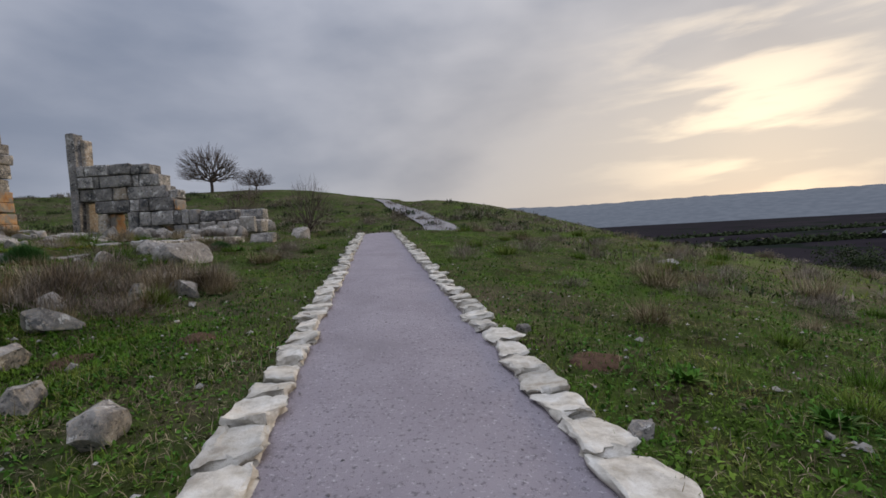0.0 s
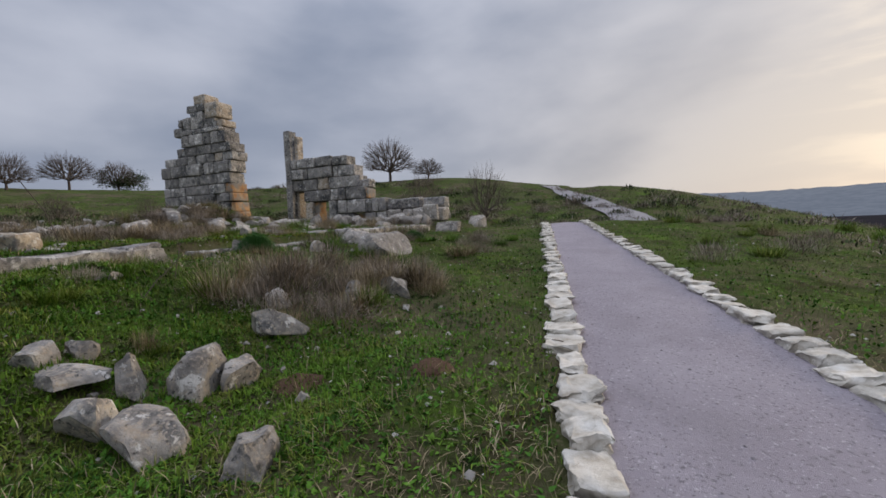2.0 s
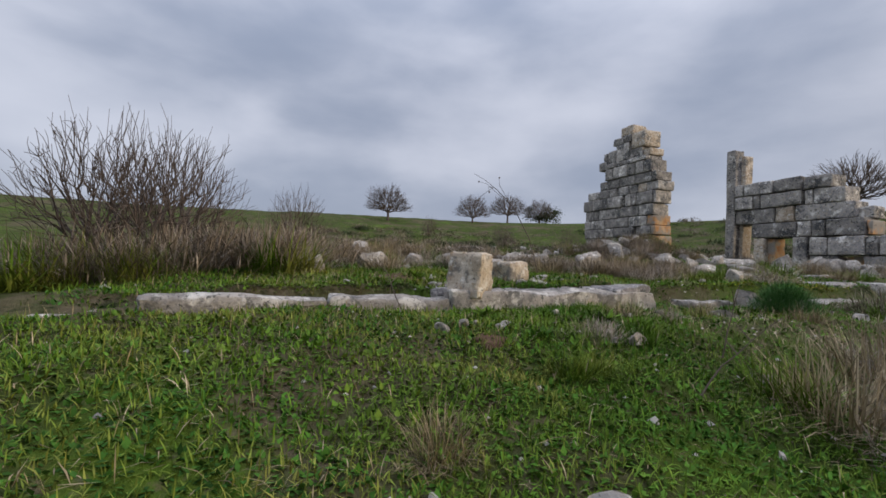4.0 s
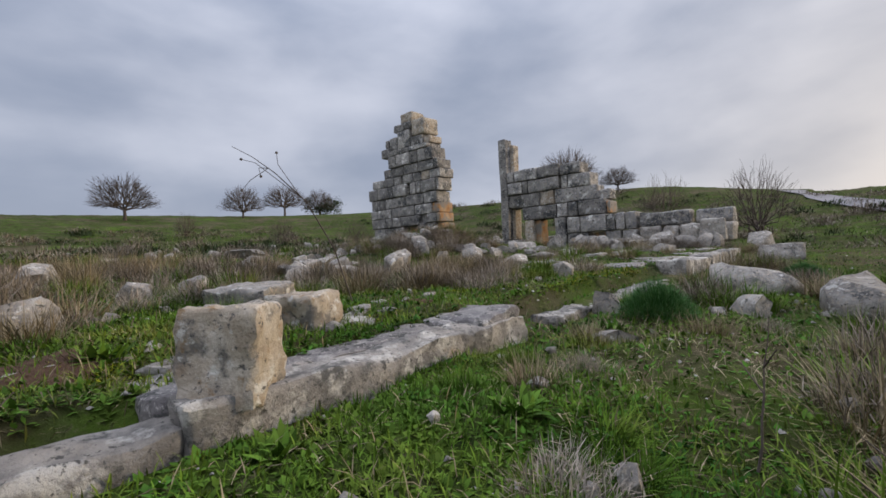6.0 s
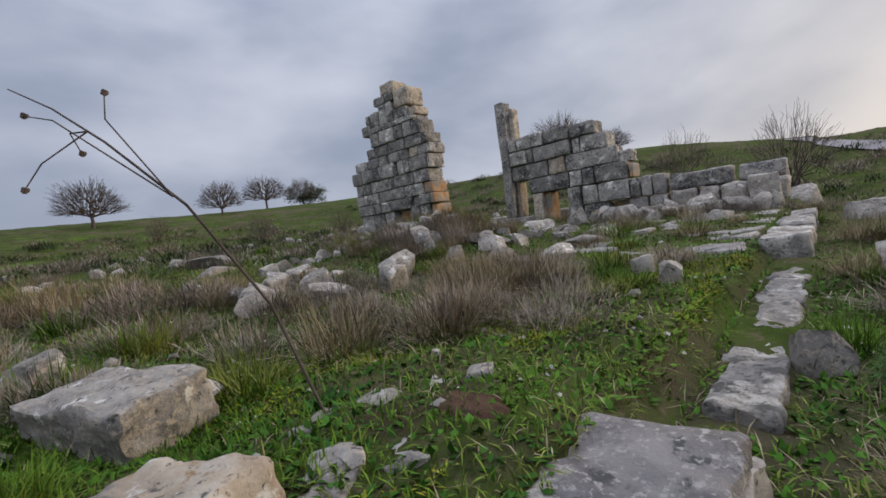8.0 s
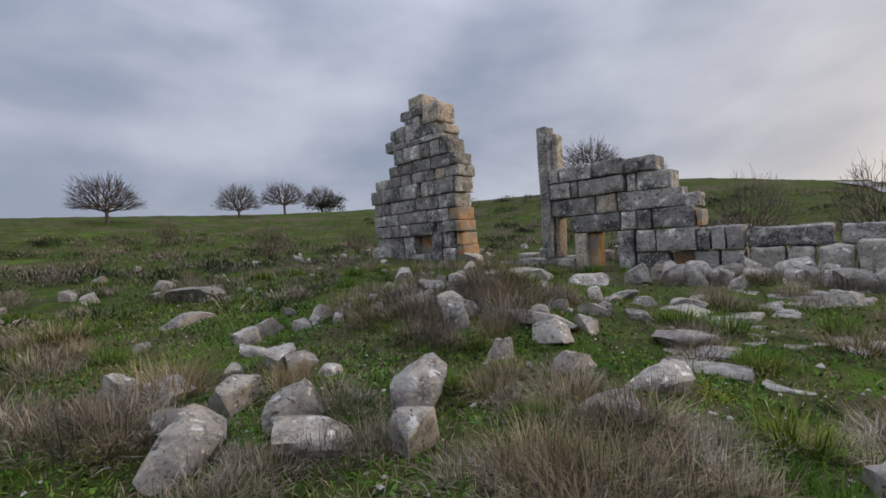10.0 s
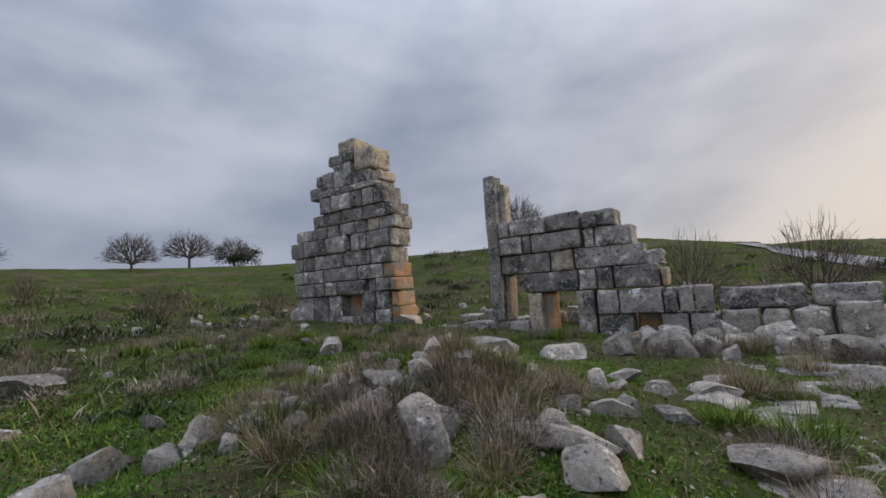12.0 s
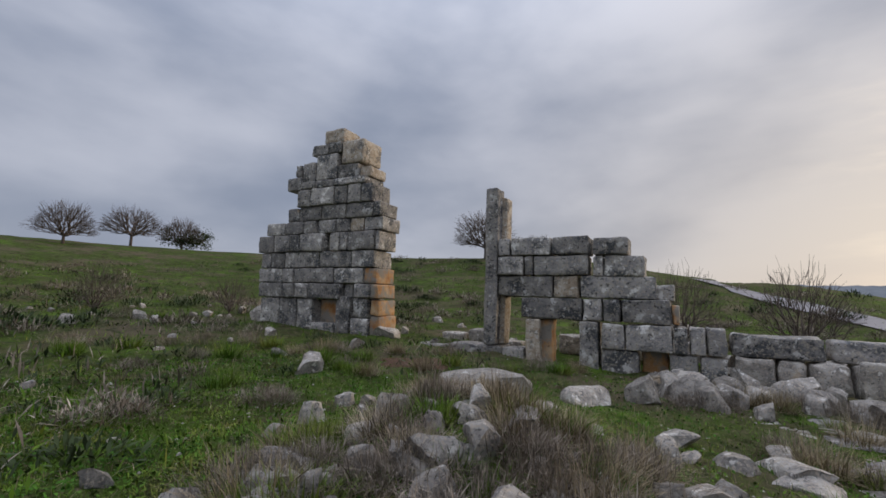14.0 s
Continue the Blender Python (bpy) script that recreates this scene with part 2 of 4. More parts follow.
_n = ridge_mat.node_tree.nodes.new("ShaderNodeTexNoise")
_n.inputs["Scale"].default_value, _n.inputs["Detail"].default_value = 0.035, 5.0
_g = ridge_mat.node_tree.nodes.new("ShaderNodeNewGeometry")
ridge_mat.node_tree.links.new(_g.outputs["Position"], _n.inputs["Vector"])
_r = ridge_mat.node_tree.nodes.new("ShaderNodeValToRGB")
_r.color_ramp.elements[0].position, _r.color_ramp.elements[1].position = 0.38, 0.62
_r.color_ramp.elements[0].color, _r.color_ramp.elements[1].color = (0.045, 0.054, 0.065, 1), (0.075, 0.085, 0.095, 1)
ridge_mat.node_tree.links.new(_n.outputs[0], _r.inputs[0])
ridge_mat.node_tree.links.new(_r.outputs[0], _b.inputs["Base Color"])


# ---- building helpers ----
rng = np.random.default_rng(7)


def thing(name, label, category, group="", kind="", at=(0, 0, 0)):
    ob = new(name)
    ob.location = at
    ob.empty_display_size = 0.2
    return tagged(ob, label, category, group, kind)


def crisp(bm, limit=0.62):
    """Smooth faces, with hard creases where the surface breaks."""
    bm.normal_update()
    for f in bm.faces:
        f.smooth = True
    for e in bm.edges:
        if len(e.link_faces) == 2 and e.calc_face_angle(0.0) > limit:
            e.smooth = False


def part(name, bm, mat, parent=None, label="", smooth=True):
    me = bpy.data.meshes.new(name)
    if smooth:
        crisp(bm)
    bm.to_mesh(me)
    bm.free()
    me.materials.append(mat)
    ob = new(name, me)
    if parent:
        ob.parent = parent
    return tagged(ob, label)


def arrays(name, verts, faces, mat, smooth=False):
    """A mesh from arrays of corners and of triangles or quads."""
    me = bpy.data.meshes.new(name)
    verts, faces = np.asarray(verts, np.float32), np.asarray(faces, np.int32)
    k = faces.shape[1]
    me.vertices.add(len(verts))
    me.vertices.foreach_set("co", verts.ravel())
    me.loops.add(faces.size)
    me.loops.foreach_set("vertex_index", faces.ravel())
    me.polygons.add(len(faces))
    me.polygons.foreach_set("loop_start", np.arange(0, faces.size, k, dtype=np.int32))
    me.polygons.foreach_set("loop_total", np.full(len(faces), k, np.int32))
    if smooth:
        me.polygons.foreach_set("use_smooth", np.ones(len(faces), bool))
    me.update(calc_edges=True)
    me.materials.append(mat)
    return me


def ease(a, b, v):
    t = np.clip((v - a) / (b - a), 0, 1)
    return t * t * (3 - 2 * t)


KERB = -9.30


def ground_height(x, y):
    """The lie of the land: a rising path, a bank and terrace to its left, a hill behind, a valley to the right."""
    x, y = np.asarray(x, float), np.asarray(y, float)
    base = 0.775 + 0.08 * (np.clip(y, -20, 26) - 6.25)
    terrace = 2.12 + 0.018 * (np.clip(y, -20, 28) - 7.5) + 0.045 * (-10 - np.clip(x, -34, 10))
    k = ease(-4.2, -8.3, x)
    z = base * (1 - k) + (terrace - 0.25) * k
    z = z + 0.22 * ease(KERB - 0.42, KERB - 0.58, x) * ease(1.0, 4.0, y)
    z = z + 0.7 * np.exp(-((x + 16.5) ** 2) / 4.0 - ((y - 15.2) ** 2) / 6.0)
    far = np.hypot(np.maximum(0, y - 27), 0.8 * np.maximum(0, -32 - x))
    z = z + (5.6 + 2.0 * ease(-8, -30, x)) * ease(0, 52, far) * ease(50, -14, x)
    z = z - 0.5 * np.exp(-((x + 4) / 5) ** 2 - ((y - 30) / 3.5) ** 2)
    z = z - 15 * ease(-5, 75, x)
    return z


def gz(x, y):
    return float(ground_height(x, y))


def path_centre(y):
    return -0.08 - 0.203 * (y - 4.45)


def path_half(y):
    return np.interp(y, [4, 11, 23], [1.17, 1.0, 0.78])


def sway(x, y):
    """Small unevenness of the turf, none on the path."""
    rough = 0.05 * np.sin(1.9 * x + 0.7 * y) * np.sin(1.3 * y - 0.6 * x) + 0.03 * np.sin(4.3 * x + 1.1) * np.sin(3.9 * y) + 0.02 * np.sin(9.1 * x + 2 * y) * np.sin(8.3 * y)
    off = np.abs(x - path_centre(y)) - path_half(y)
    return rough * np.where(y < 27, ease(0.3, 1.6, off), 1.0)


def turf_z(x, y):
    x, y = np.asarray(x, float), np.asarray(y, float)
    off = np.abs(x - path_centre(y)) - path_half(y)
    dip = -0.05 * ease(0.12, 0.0, off) * (y < 26)
    return ground_height(x, y) + sway(x, y) + dip


# ---- the ground ----
def steps(dense_from, dense_to, step, reach_lo, reach_hi):
    core = np.arange(dense_from, dense_to, step)
    def tail(a, reach):
        out, d, s = [], 0.0, step
        while d < reach:
            s *= 1.09
            d += s
            out.append(d)
        return np.array(out)
    return np.concatenate([(dense_from - tail(0, reach_lo))[::-1], core, dense_to - step + tail(0, reach_hi)])


gx = steps(-24, 8, 0.13, 1500, 3000)
gy = steps(-2, 27, 0.13, 1500, 3000)
X, Y = np.meshgrid(gx, gy)
Z = turf_z(X, Y)
V = np.stack([X.ravel(), Y.ravel(), Z.ravel()], 1)
nx = len(gx)
ii, jj = np.meshgrid(np.arange(nx - 1), np.arange(len(gy) - 1))
q = (jj * nx + ii).ravel()
quads = np.stack([q, q + 1, q + 1 + nx, q + nx], 1)
fx, fy = X[:-1, :-1].ravel(), Y[:-1, :-1].ravel()
me = arrays("ground", V, quads, turf, True)
me.materials.append(field_mat)
me.polygons.foreach_set("material_index", ((fx > 68) | (fy > 320)).astype(np.int32))
tagged(new("ground", me), "grassy hillside with bare soil and scattered stones", "ground", kind="structure")

# the walkway
py = np.arange(-8, 26.01, 0.25)
rows = []
for y in py:
    c, h = path_centre(y), path_half(y)
    for u in np.linspace(-1.04, 1.04, 9):
        x = c + u * h
        rows.append((x, y, gz(x, y) + 0.006 - 0.015 * u * u))
rows = np.array(rows)
q = np.array([[j * 9 + i, j * 9 + i + 1, j * 9 + i + 10, j * 9 + i + 9] for j in range(len(py) - 1) for i in range(8)])
walkway = tagged(new("pavement", arrays("pavement", rows, q, asphalt, True)), "mauve-grey compacted footpath with fine gravel grain", "path", kind="structure")
# the same walkway where it climbs the next slope
fy_ = np.linspace(31, 66, 60)
far_x = np.interp(fy_, [31, 35, 47, 61, 66], [-1.0, -1.6, -4.5, -9.3, -11.5])
rows = np.array([(x + u, y, gz(x + u, y) + 0.12) for x, y in zip(far_x, fy_) for u in (-1.2, 0, 1.2)])
q = np.array([[j * 3 + i, j * 3 + i + 1, j * 3 + i + 4, j * 3 + i + 3] for j in range(len(fy_) - 1) for i in range(2)])
tagged(new("pavement", arrays("pavement", rows, q, road_mat, True)), "pale footpath climbing the far slope", "path", kind="structure")
# the farm road in the valley
ry = np.linspace(70, 420, 60)
rx = np.interp(ry, [70, 120, 260, 420], [62, 66, 98, 120])
rows = np.array([(x + u, y, gz(x + u, y) + 0.5) for x, y in zip(rx, ry) for u in (-3.0, 0, 3.0)])
q = np.array([[j * 3 + i, j * 3 + i + 1, j * 3 + i + 4, j * 3 + i + 3] for j in range(len(ry) - 1) for i in range(2)])
tagged(new("road", arrays("road", rows, q, road_mat, True)), "pale farm road along the valley fields", "road", kind="structure")


# the ridge beyond the valley, its haze painted by blue-grey colour and emission
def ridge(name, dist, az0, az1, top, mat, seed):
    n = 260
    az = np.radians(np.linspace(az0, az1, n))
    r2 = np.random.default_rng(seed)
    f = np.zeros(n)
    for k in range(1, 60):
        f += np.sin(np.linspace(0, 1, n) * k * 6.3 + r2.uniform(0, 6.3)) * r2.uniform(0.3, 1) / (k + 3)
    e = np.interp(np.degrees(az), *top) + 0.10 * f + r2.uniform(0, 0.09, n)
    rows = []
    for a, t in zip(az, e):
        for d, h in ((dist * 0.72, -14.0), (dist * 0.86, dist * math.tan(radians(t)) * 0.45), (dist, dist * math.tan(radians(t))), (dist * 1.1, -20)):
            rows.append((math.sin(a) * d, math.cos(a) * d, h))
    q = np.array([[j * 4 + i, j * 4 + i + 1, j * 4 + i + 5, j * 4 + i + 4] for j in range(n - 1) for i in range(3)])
    tagged(new(name, arrays(name, rows, q, mat, True)), "wooded ridge with evening haze put in as blue-grey glow", "hill", kind="structure")


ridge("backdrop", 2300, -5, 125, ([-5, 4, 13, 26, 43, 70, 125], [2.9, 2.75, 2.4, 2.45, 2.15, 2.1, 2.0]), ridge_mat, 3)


# ---- stone ----
def rough_box(sx, sy, sz, r=0.05, cuts=3, wob=0.03, seed=0):
    """A squared stone with worn, rounded edges; its base at z = 0."""
    bm = bmesh.new()
    bmesh.ops.create_cube(bm, size=2)
    bmesh.ops.subdivide_edges(bm, edges=bm.edges[:], cuts=cuts, use_grid_fill=True)
    half = Vector((sx / 2, sy / 2, sz / 2))
    r = min(r, 0.45 * min(half))
    off = Vector((seed * 3.7 % 91, seed * 7.3 % 83, seed * 1.9 % 71))
    def place(c, h):
        """Outermost ring on the face, the next where the worn arris begins, the rest even."""
        k = round((c + 1) / 2 * (cuts + 1))
        if k in (0, cuts + 1):
            return math.copysign(h, c)
        if cuts < 3:
            return c * h
        return (h - r) * (2 * (k - 1) / (cuts - 1) - 1)

    for v in bm.verts:
        p = Vector((place(v.co.x, half.x), place(v.co.y, half.y), place(v.co.z, half.z)))
        inner = Vector([max(-h + r, min(h - r, c)) for c, h in zip(p, half)])
        d = p - inner
        if d.length > 1e-6:
            p = inner + d.normalized() * r
        n = noise.noise_vector(p * 1.9 + off) * wob + noise.noise_vector(p * 5.5 + off) * wob * 0.5
        v.co = p + n + Vector((0, 0, half.z))
    return bm


def boulder(seed, sharp=0.8):
    """A broken stone about 1 m across, chopped by random planes; its base near z = 0."""
    r = random.Random(seed)
    bm = bmesh.new()
    bmesh.ops.create_icosphere(bm, subdivisions=3, radius=0.8)
    planes = []
    for axis in ((1, 0, 0), (-1, 0, 0), (0, 1, 0), (0, -1, 0), (0, 0, 1), (0, 0, -1)):
        n = (Vector(axis) + Vector((r.uniform(-1, 1), r.uniform(-1, 1), r.uniform(-1, 1))) * 0.42).normalized()
        planes.append((n, r.uniform(0.36, 0.47)))
    for _ in range(7):
        n = Vector((r.uniform(-1, 1), r.uniform(-1, 1), r.uniform(-0.2, 1))).normalized()
        planes.append((n, r.uniform(0.36, 0.54)))
    off = Vector((seed * 5.1, seed * 2.3, seed * 8.9))
    for v in bm.verts:
        p = v.co.copy()
        for n, d in planes:
            k = p.dot(n) - d
            if k > 0:
                p -= n * k
        p += noise.noise_vector(p * 3 + off) * 0.05 + noise.noise_vector(p * 8 + off) * 0.026 + noise.noise_vector(p * 19 + off) * 0.016
        v.co = p
    for v in bm.verts:
        v.co.z += 0.4
    return bm


ROCKS = []
for s in range(12):
    bm = boulder(s)
    crisp(bm, 0.55)
    rock_mesh = bpy.data.meshes.new("rock")
    bm.to_mesh(rock_mesh)
    bm.free()
    rock_mesh.materials.append(fieldstone)
    ROCKS.append(rock_mesh)

rock_count = [0]


def rock(x, y, w, h, label="weathered grey limestone rock half sunk in grass"):
    """A loose stone, w wide and h high, bedded in the turf."""
    k = rock_count[0]
    rock_count[0] += 1
    ob = new("rock", ROCKS[k % len(ROCKS)])
    turn = (k * 137.5) % 360
    ob.matrix_world = pose(x, y, float(turf_z(x, y)) - 0.24 * h, ((k * 53) % 17) - 8, ((k * 31) % 19) - 9, turn) @ Matrix.Diagonal((w * 0.98, w * (0.58 + 0.3 * ((k * 7) % 5) / 5), h * 1.14, 1))
    return tagged(ob, label, "rock", "rubble stones")


def chipped(bm, amount):
    """Breaks up the faces of a squared stone."""
    for v in bm.verts:
        v.co += noise.noise_vector(v.co * 11) * amount * 1.4 + noise.noise_vector(v.co * 27) * amount
    return bm


seed_box = [0]


def stone(parent, name, x0, x1, y0, y1, z0, z1, mat, r=0.045, wob=0.03, label="", joint=0.028, cuts=5):
    seed_box[0] += 1
    if x1 < -23:                      # the tall wall draws in towards its broken end
        pull = 0.84 - 0.008 * (z0 - 3)
        x0, x1 = (-28.6 + (x + 28.6) * pull if x > -28.6 else x for x in (x0, x1))
        y1 += 0.15
    bm = rough_box(x1 - x0 - 2 * joint, y1 - y0, z1 - z0 - joint, r, cuts, wob, seed_box[0])
    chipped(bm, 0.014 if cuts > 5 else 0.016)
    ob = part(name, bm, mat, parent, label)
    jit = 0.06 * math.sin(seed_box[0] * 12.9)
    ob.rotation_euler = (0.006 * math.sin(seed_box[0] * 3.1), 0.010 * math.sin(seed_box[0] * 7.7), 0.016 * math.sin(seed_box[0] * 5.3))
    ob.location = ((x0 + x1) / 2, (y0 + y1) / 2 + jit, z0)
    return ob


FRONT = 23.7


def course(parent, z0, z1, *xs, back=1.05, mats=None, skip=()):
    """One course of ashlar, with joints at xs."""
    for i, (a, b) in enumerate(zip(xs[:-1], xs[1:])):
        if i in skip:
            continue
        m = (mats or {}).get(i, ashlar)
        up_ = 0.02 * math.sin(i * 5 + z0 * 9)
        stone(parent, "block", a, b, FRONT, FRONT + back, z0, z1 + up_ * 0, m)


# the tall standing wall
tower = thing("ruined_wall", "tall stepped remnant of grey ashlar temple wall", "ruin", "temple ruins")
course(tower, 3.0, 4.38, -30.44, -29.3, -28.24, -27.2, mats={2: ashlar})
stone(tower, "block", -27.2, -25.8, FRONT - 0.05, FRONT + 0.9, 2.9, 3.45, ashlar)
stone(tower, "block", -27.2, -25.8, FRONT + 0.45, FRONT + 1.05, 3.4, 4.38, ochre, label="ochre infill block behind opening")
stone(tower, "block", -25.8, -24.95, FRONT, FRONT + 1.0, 2.95, 4.5, ashlar)
stone(tower, "block", -24.75, -23.85, FRONT, FRONT + 1.0, 3.7, 4.45, ashlar)
stone(tower, "block", -24.85, -23.85, FRONT, FRONT + 1.0, 2.95, 3.7, ashlar)
stone(tower, "block", -23.85, -23.28, FRONT + 0.12, FRONT + 1.1, 2.95, 3.8, ochre)
stone(tower, "block", -23.8, -23.3, FRONT + 0.1, FRONT + 1.1, 3.8, 4.4, ochre)
course(tower, 4.38, 5.0, -30.59, -29.14, -28.39, -27.5, -25.45)
stone(tower, "block", -25.4, -24.85, FRONT + 0.25, FRONT + 1.0, 4.45, 5.0, ashlar)
course(tower, 4.45, 5.0, -24.62, -23.7, -23.24, mats={1: ochre})
course(tower, 5.0, 5.62, -30.66, -29.24, -28.58, -25.95, -24.12, -23.36, mats={4: ochre})
course(tower, 5.62, 6.3, -30.65, -30.02, -29.18, -27.83, -26.9, -24.86, -23.5)
course(tower, 6.3, 7.05, -30.8, -29.81, -28.87, -28.23, -26.62, -26.18, -25.56, -25.06, -23.46, -23.21, skip=(4,))
course(tower, 7.05, 7.6, -30.34, -29.22, -28.1, -27.14, -25.93, -25.03, -24.18, -23.04, mats={5: buff})
course(tower, 7.6, 8.2, -29.17, -28.47, -26.89, -25.23, -23.58, -23.16)
course(tower, 8.2, 8.95, -28.63, -27.67, -26.03, -25.17, -24.3, -23.57)
course(tower, 8.95, 9.3, -28.4, -27.38, -26.07)
stone(tower, "block", -29.3, -28.4, FRONT, FRONT + 0.95, 8.95, 9.55, ashlar)
stone(tower, "block", -26.07, -24.0, FRONT - 0.12, FRONT + 1.0, 8.95, 9.25, ashlar)
stone(tower, "block", -28.9, -28.45, FRONT, FRONT + 0.9, 9.55, 10.1, ashlar)
stone(tower, "block", -28.4, -27.46, FRONT, FRONT + 0.95, 9.3, 10.15, ashlar)
stone(tower, "block", -27.46, -25.98, FRONT, FRONT + 1.0, 9.3, 10.4, ashlar)
stone(tower, "block", -25.95, -24.6, FRONT, FRONT + 1.0, 9.25, 9.85, ashlar)
stone(tower, "block", -24.6, -23.9, FRONT + 0.1, FRONT + 1.0, 9.25, 9.7, buff)
course(tower, 10.4, 10.87, -27.86, -26.66, -25.75)
stone(tower, "block", -25.7, -24.25, FRONT, FRONT + 1.1, 9.85, 10.85, buff, 0.09)
stone(tower, "block", -27.1, -25.7, FRONT + 0.15, FRONT + 1.1, 10.87, 11.5, buff, 0.08)

# the lower wall with the upright jamb and the small doorways
gate = thing("ruined_wall", "low grey ashlar wall with doorway and tall upright jamb", "ruin", "temple ruins")
stone(gate, "jamb", -19.98, -19.5, FRONT, FRONT + 0.62, 3.1, 8.25, ashlar, 0.06, 0.05, "tall upright monolithic door jamb")
stone(gate, "jamb", -19.75, -19.35, FRONT + 0.45, FRONT + 1.0, 3.1, 8.0, buff, 0.06, 0.05, "ochre-stained rear half of the jamb")
course(gate, 5.95, 6.52, -19.48, -19.05, -17.74, -16.61, back=0.9)
course(gate, 5.92, 6.44, -16.55, -15.54, back=0.9)
course(gate, 5.33, 5.95, -19.48, -18.61, -18.3, -16.66, back=0.9)
course(gate, 5.3, 5.92, -16.58, -16.24, -15.12, back=0.9)
course(gate, 4.66, 5.33, -19.48, -17.7, -16.93, -14.85, back=0.9, mats={1: buff})
stone(gate, "block", -15.0, -14.4, FRONT + 0.3, FRONT + 0.95, 4.62, 5.1, ashlar)
course(gate, 4.0, 4.66, -18.72, -16.85, -16.27, -15.78, -14.5, back=0.9)
stone(gate, "block", -14.52, -14.3, FRONT + 0.1, FRONT + 0.85, 4.0, 4.55, ochre)
stone(gate, "door_post", -18.56, -18.06, FRONT, FRONT + 0.35, 2.55, 4.0, buff, label="buff stone door post")
stone(gate, "door_post", -18.5, -17.75, FRONT + 0.3, FRONT + 0.95, 2.55, 4.0, ochre, label="ochre stained door reveal")
stone(gate, "block", -16.96, -16.39, FRONT, FRONT + 0.9, 2.55, 4.0, ashlar)
course(gate, 3.24, 3.97, -16.33, -15.69, -14.48, -14.13, -13.74, -13.27, back=0.8)
course(gate, 2.5, 3.24, -16.35, -15.33, back=0.8)
stone(gate, "block", -15.3, -14.6, FRONT + 0.4, FRONT + 0.8, 2.5, 3.24, ochre)
course(gate, 2.5, 3.24, -14.6, -13.9, -13.27, back=0.8)
stone(gate, "sill", -19.3, -18.6, FRONT - 0.1, FRONT + 0.9, 2.45, 3.08, ashlar)
stone(gate, "sill", -21.2, -19.3, FRONT - 0.05, FRONT + 0.9, 2.45, 3.1, ashlar)
stone(gate, "sill", -22.6, -21.25, FRONT + 0.05, FRONT + 0.9, 2.5, 2.98, ashlar)

low = thing("low_wall", "row of long weathered stones continuing the wall", "wall", "temple ruins")
stone(low, "block", -13.2, -11.3, FRONT + 0.05, FRONT + 0.8, 3.3, 3.86, ashlar, 0.07, 0.05)
stone(low, "block", -11.2, -9.9, FRONT + 0.2, FRONT + 0.9, 3.28, 3.82, ashlar, 0.09, 0.06)
for i, (a, b) in enumerate(((-13.2, -12.3), (-12.28, -11.7), (-11.68, -10.9), (-10.88, -9.9))):
    stone(low, "block", a, b, FRONT - 0.1 + 0.12 * (i % 2), FRONT + 0.75, 2.55, 3.3, fieldstone, 0.1, 0.07)
stone(low, "block", -10.9, -10.05, FRONT - 0.4, FRONT - 0.12, 2.6, 3.42, fieldstone, 0.08, 0.05)

# rear courses seen through the doorways
rear = thing("low_wall", "collapsed inner courses of grey stone", "wall", "temple ruins")
for i in range(9):
    x = -22.6 + i * 1.15
    stone(rear, "block", x, x + 0.95, FRONT + 2.2 + 0.3 * math.sin(i * 3), FRONT + 2.9, 2.75, 3.25 + 0.2 * math.sin(i * 2.1), fieldstone, 0.08, 0.05)

# the stone kerb of the terrace
kerb = thing("stone_kerb", "long worn limestone kerb of the terrace", "kerb")
y = 1.6
k = 0
while y < 20.5:
    length = (1.15, 1.7, 1.35, 2.0, 0.95)[k % 5]
    z = gz(KERB - 1.0, y + length / 2)
    if y < 8.0:
        width, rise = (0.30, 0.26, 0.33)[k % 3], -0.06 if y > 5.6 else -0.11
    elif y < 14.0:
        length *= 0.5
        width, rise = (0.28, 0.34)[k % 2], -0.23
    else:
        width, rise = (0.42, 0.55)[k % 2], 0.03
    if not 8.75 < y < 9.3:
        stone(kerb, "kerb_stone", KERB - width, KERB + 0.03, y, y + length, z - 0.55, z + rise + 0.012 * math.sin(k * 2.3), kerbstone, 0.035, 0.05, joint=0.0, cuts=9)
    y += length + 0.02
    k += 1
paving = thing("paving", "broken grey paving slabs with grass between", "paving")
# the worn bed behind the near kerb, and the cross slab that ends it
y, k = 5.75, 0
while y < 8.1:
    length = (0.95, 1.25, 0.8)[k % 3]
    z = gz(KERB - 1.0, y + length / 2)
    stone(paving, "slab", KERB - (0.92, 0.78, 1.02, 0.84)[k % 4], KERB - 0.27, y, y + length, z - 0.4, z - 0.055, pavestone, 0.05, 0.05, joint=0.0, cuts=9)
    y += length + 0.02
    k += 1
stone(paving, "slab", KERB - 1.25, KERB - 0.02, 8.12, 8.72, gz(KERB - 1, 8.4) - 0.5, gz(KERB - 1, 8.4) - 0.01, pavestone, 0.045, 0.06, joint=0.0, cuts=9)
r1 = random.Random(5)
for i in range(26):
    x, y = KERB - r1.uniform(0.95, 1.75), r1.uniform(4.8, 8.6)
    w, l = r1.uniform(0.12, 0.42), r1.uniform(0.12, 0.4)
    z = gz(x, y)
    s = stone(paving, "slab", x - w / 2, x + w / 2, y - l / 2, y + l / 2, z - 0.12, z + r1.uniform(0.03, 0.06), gravelstone, 0.03, 0.06)
    s.rotation_euler.z = r1.uniform(-0.9, 0.9)
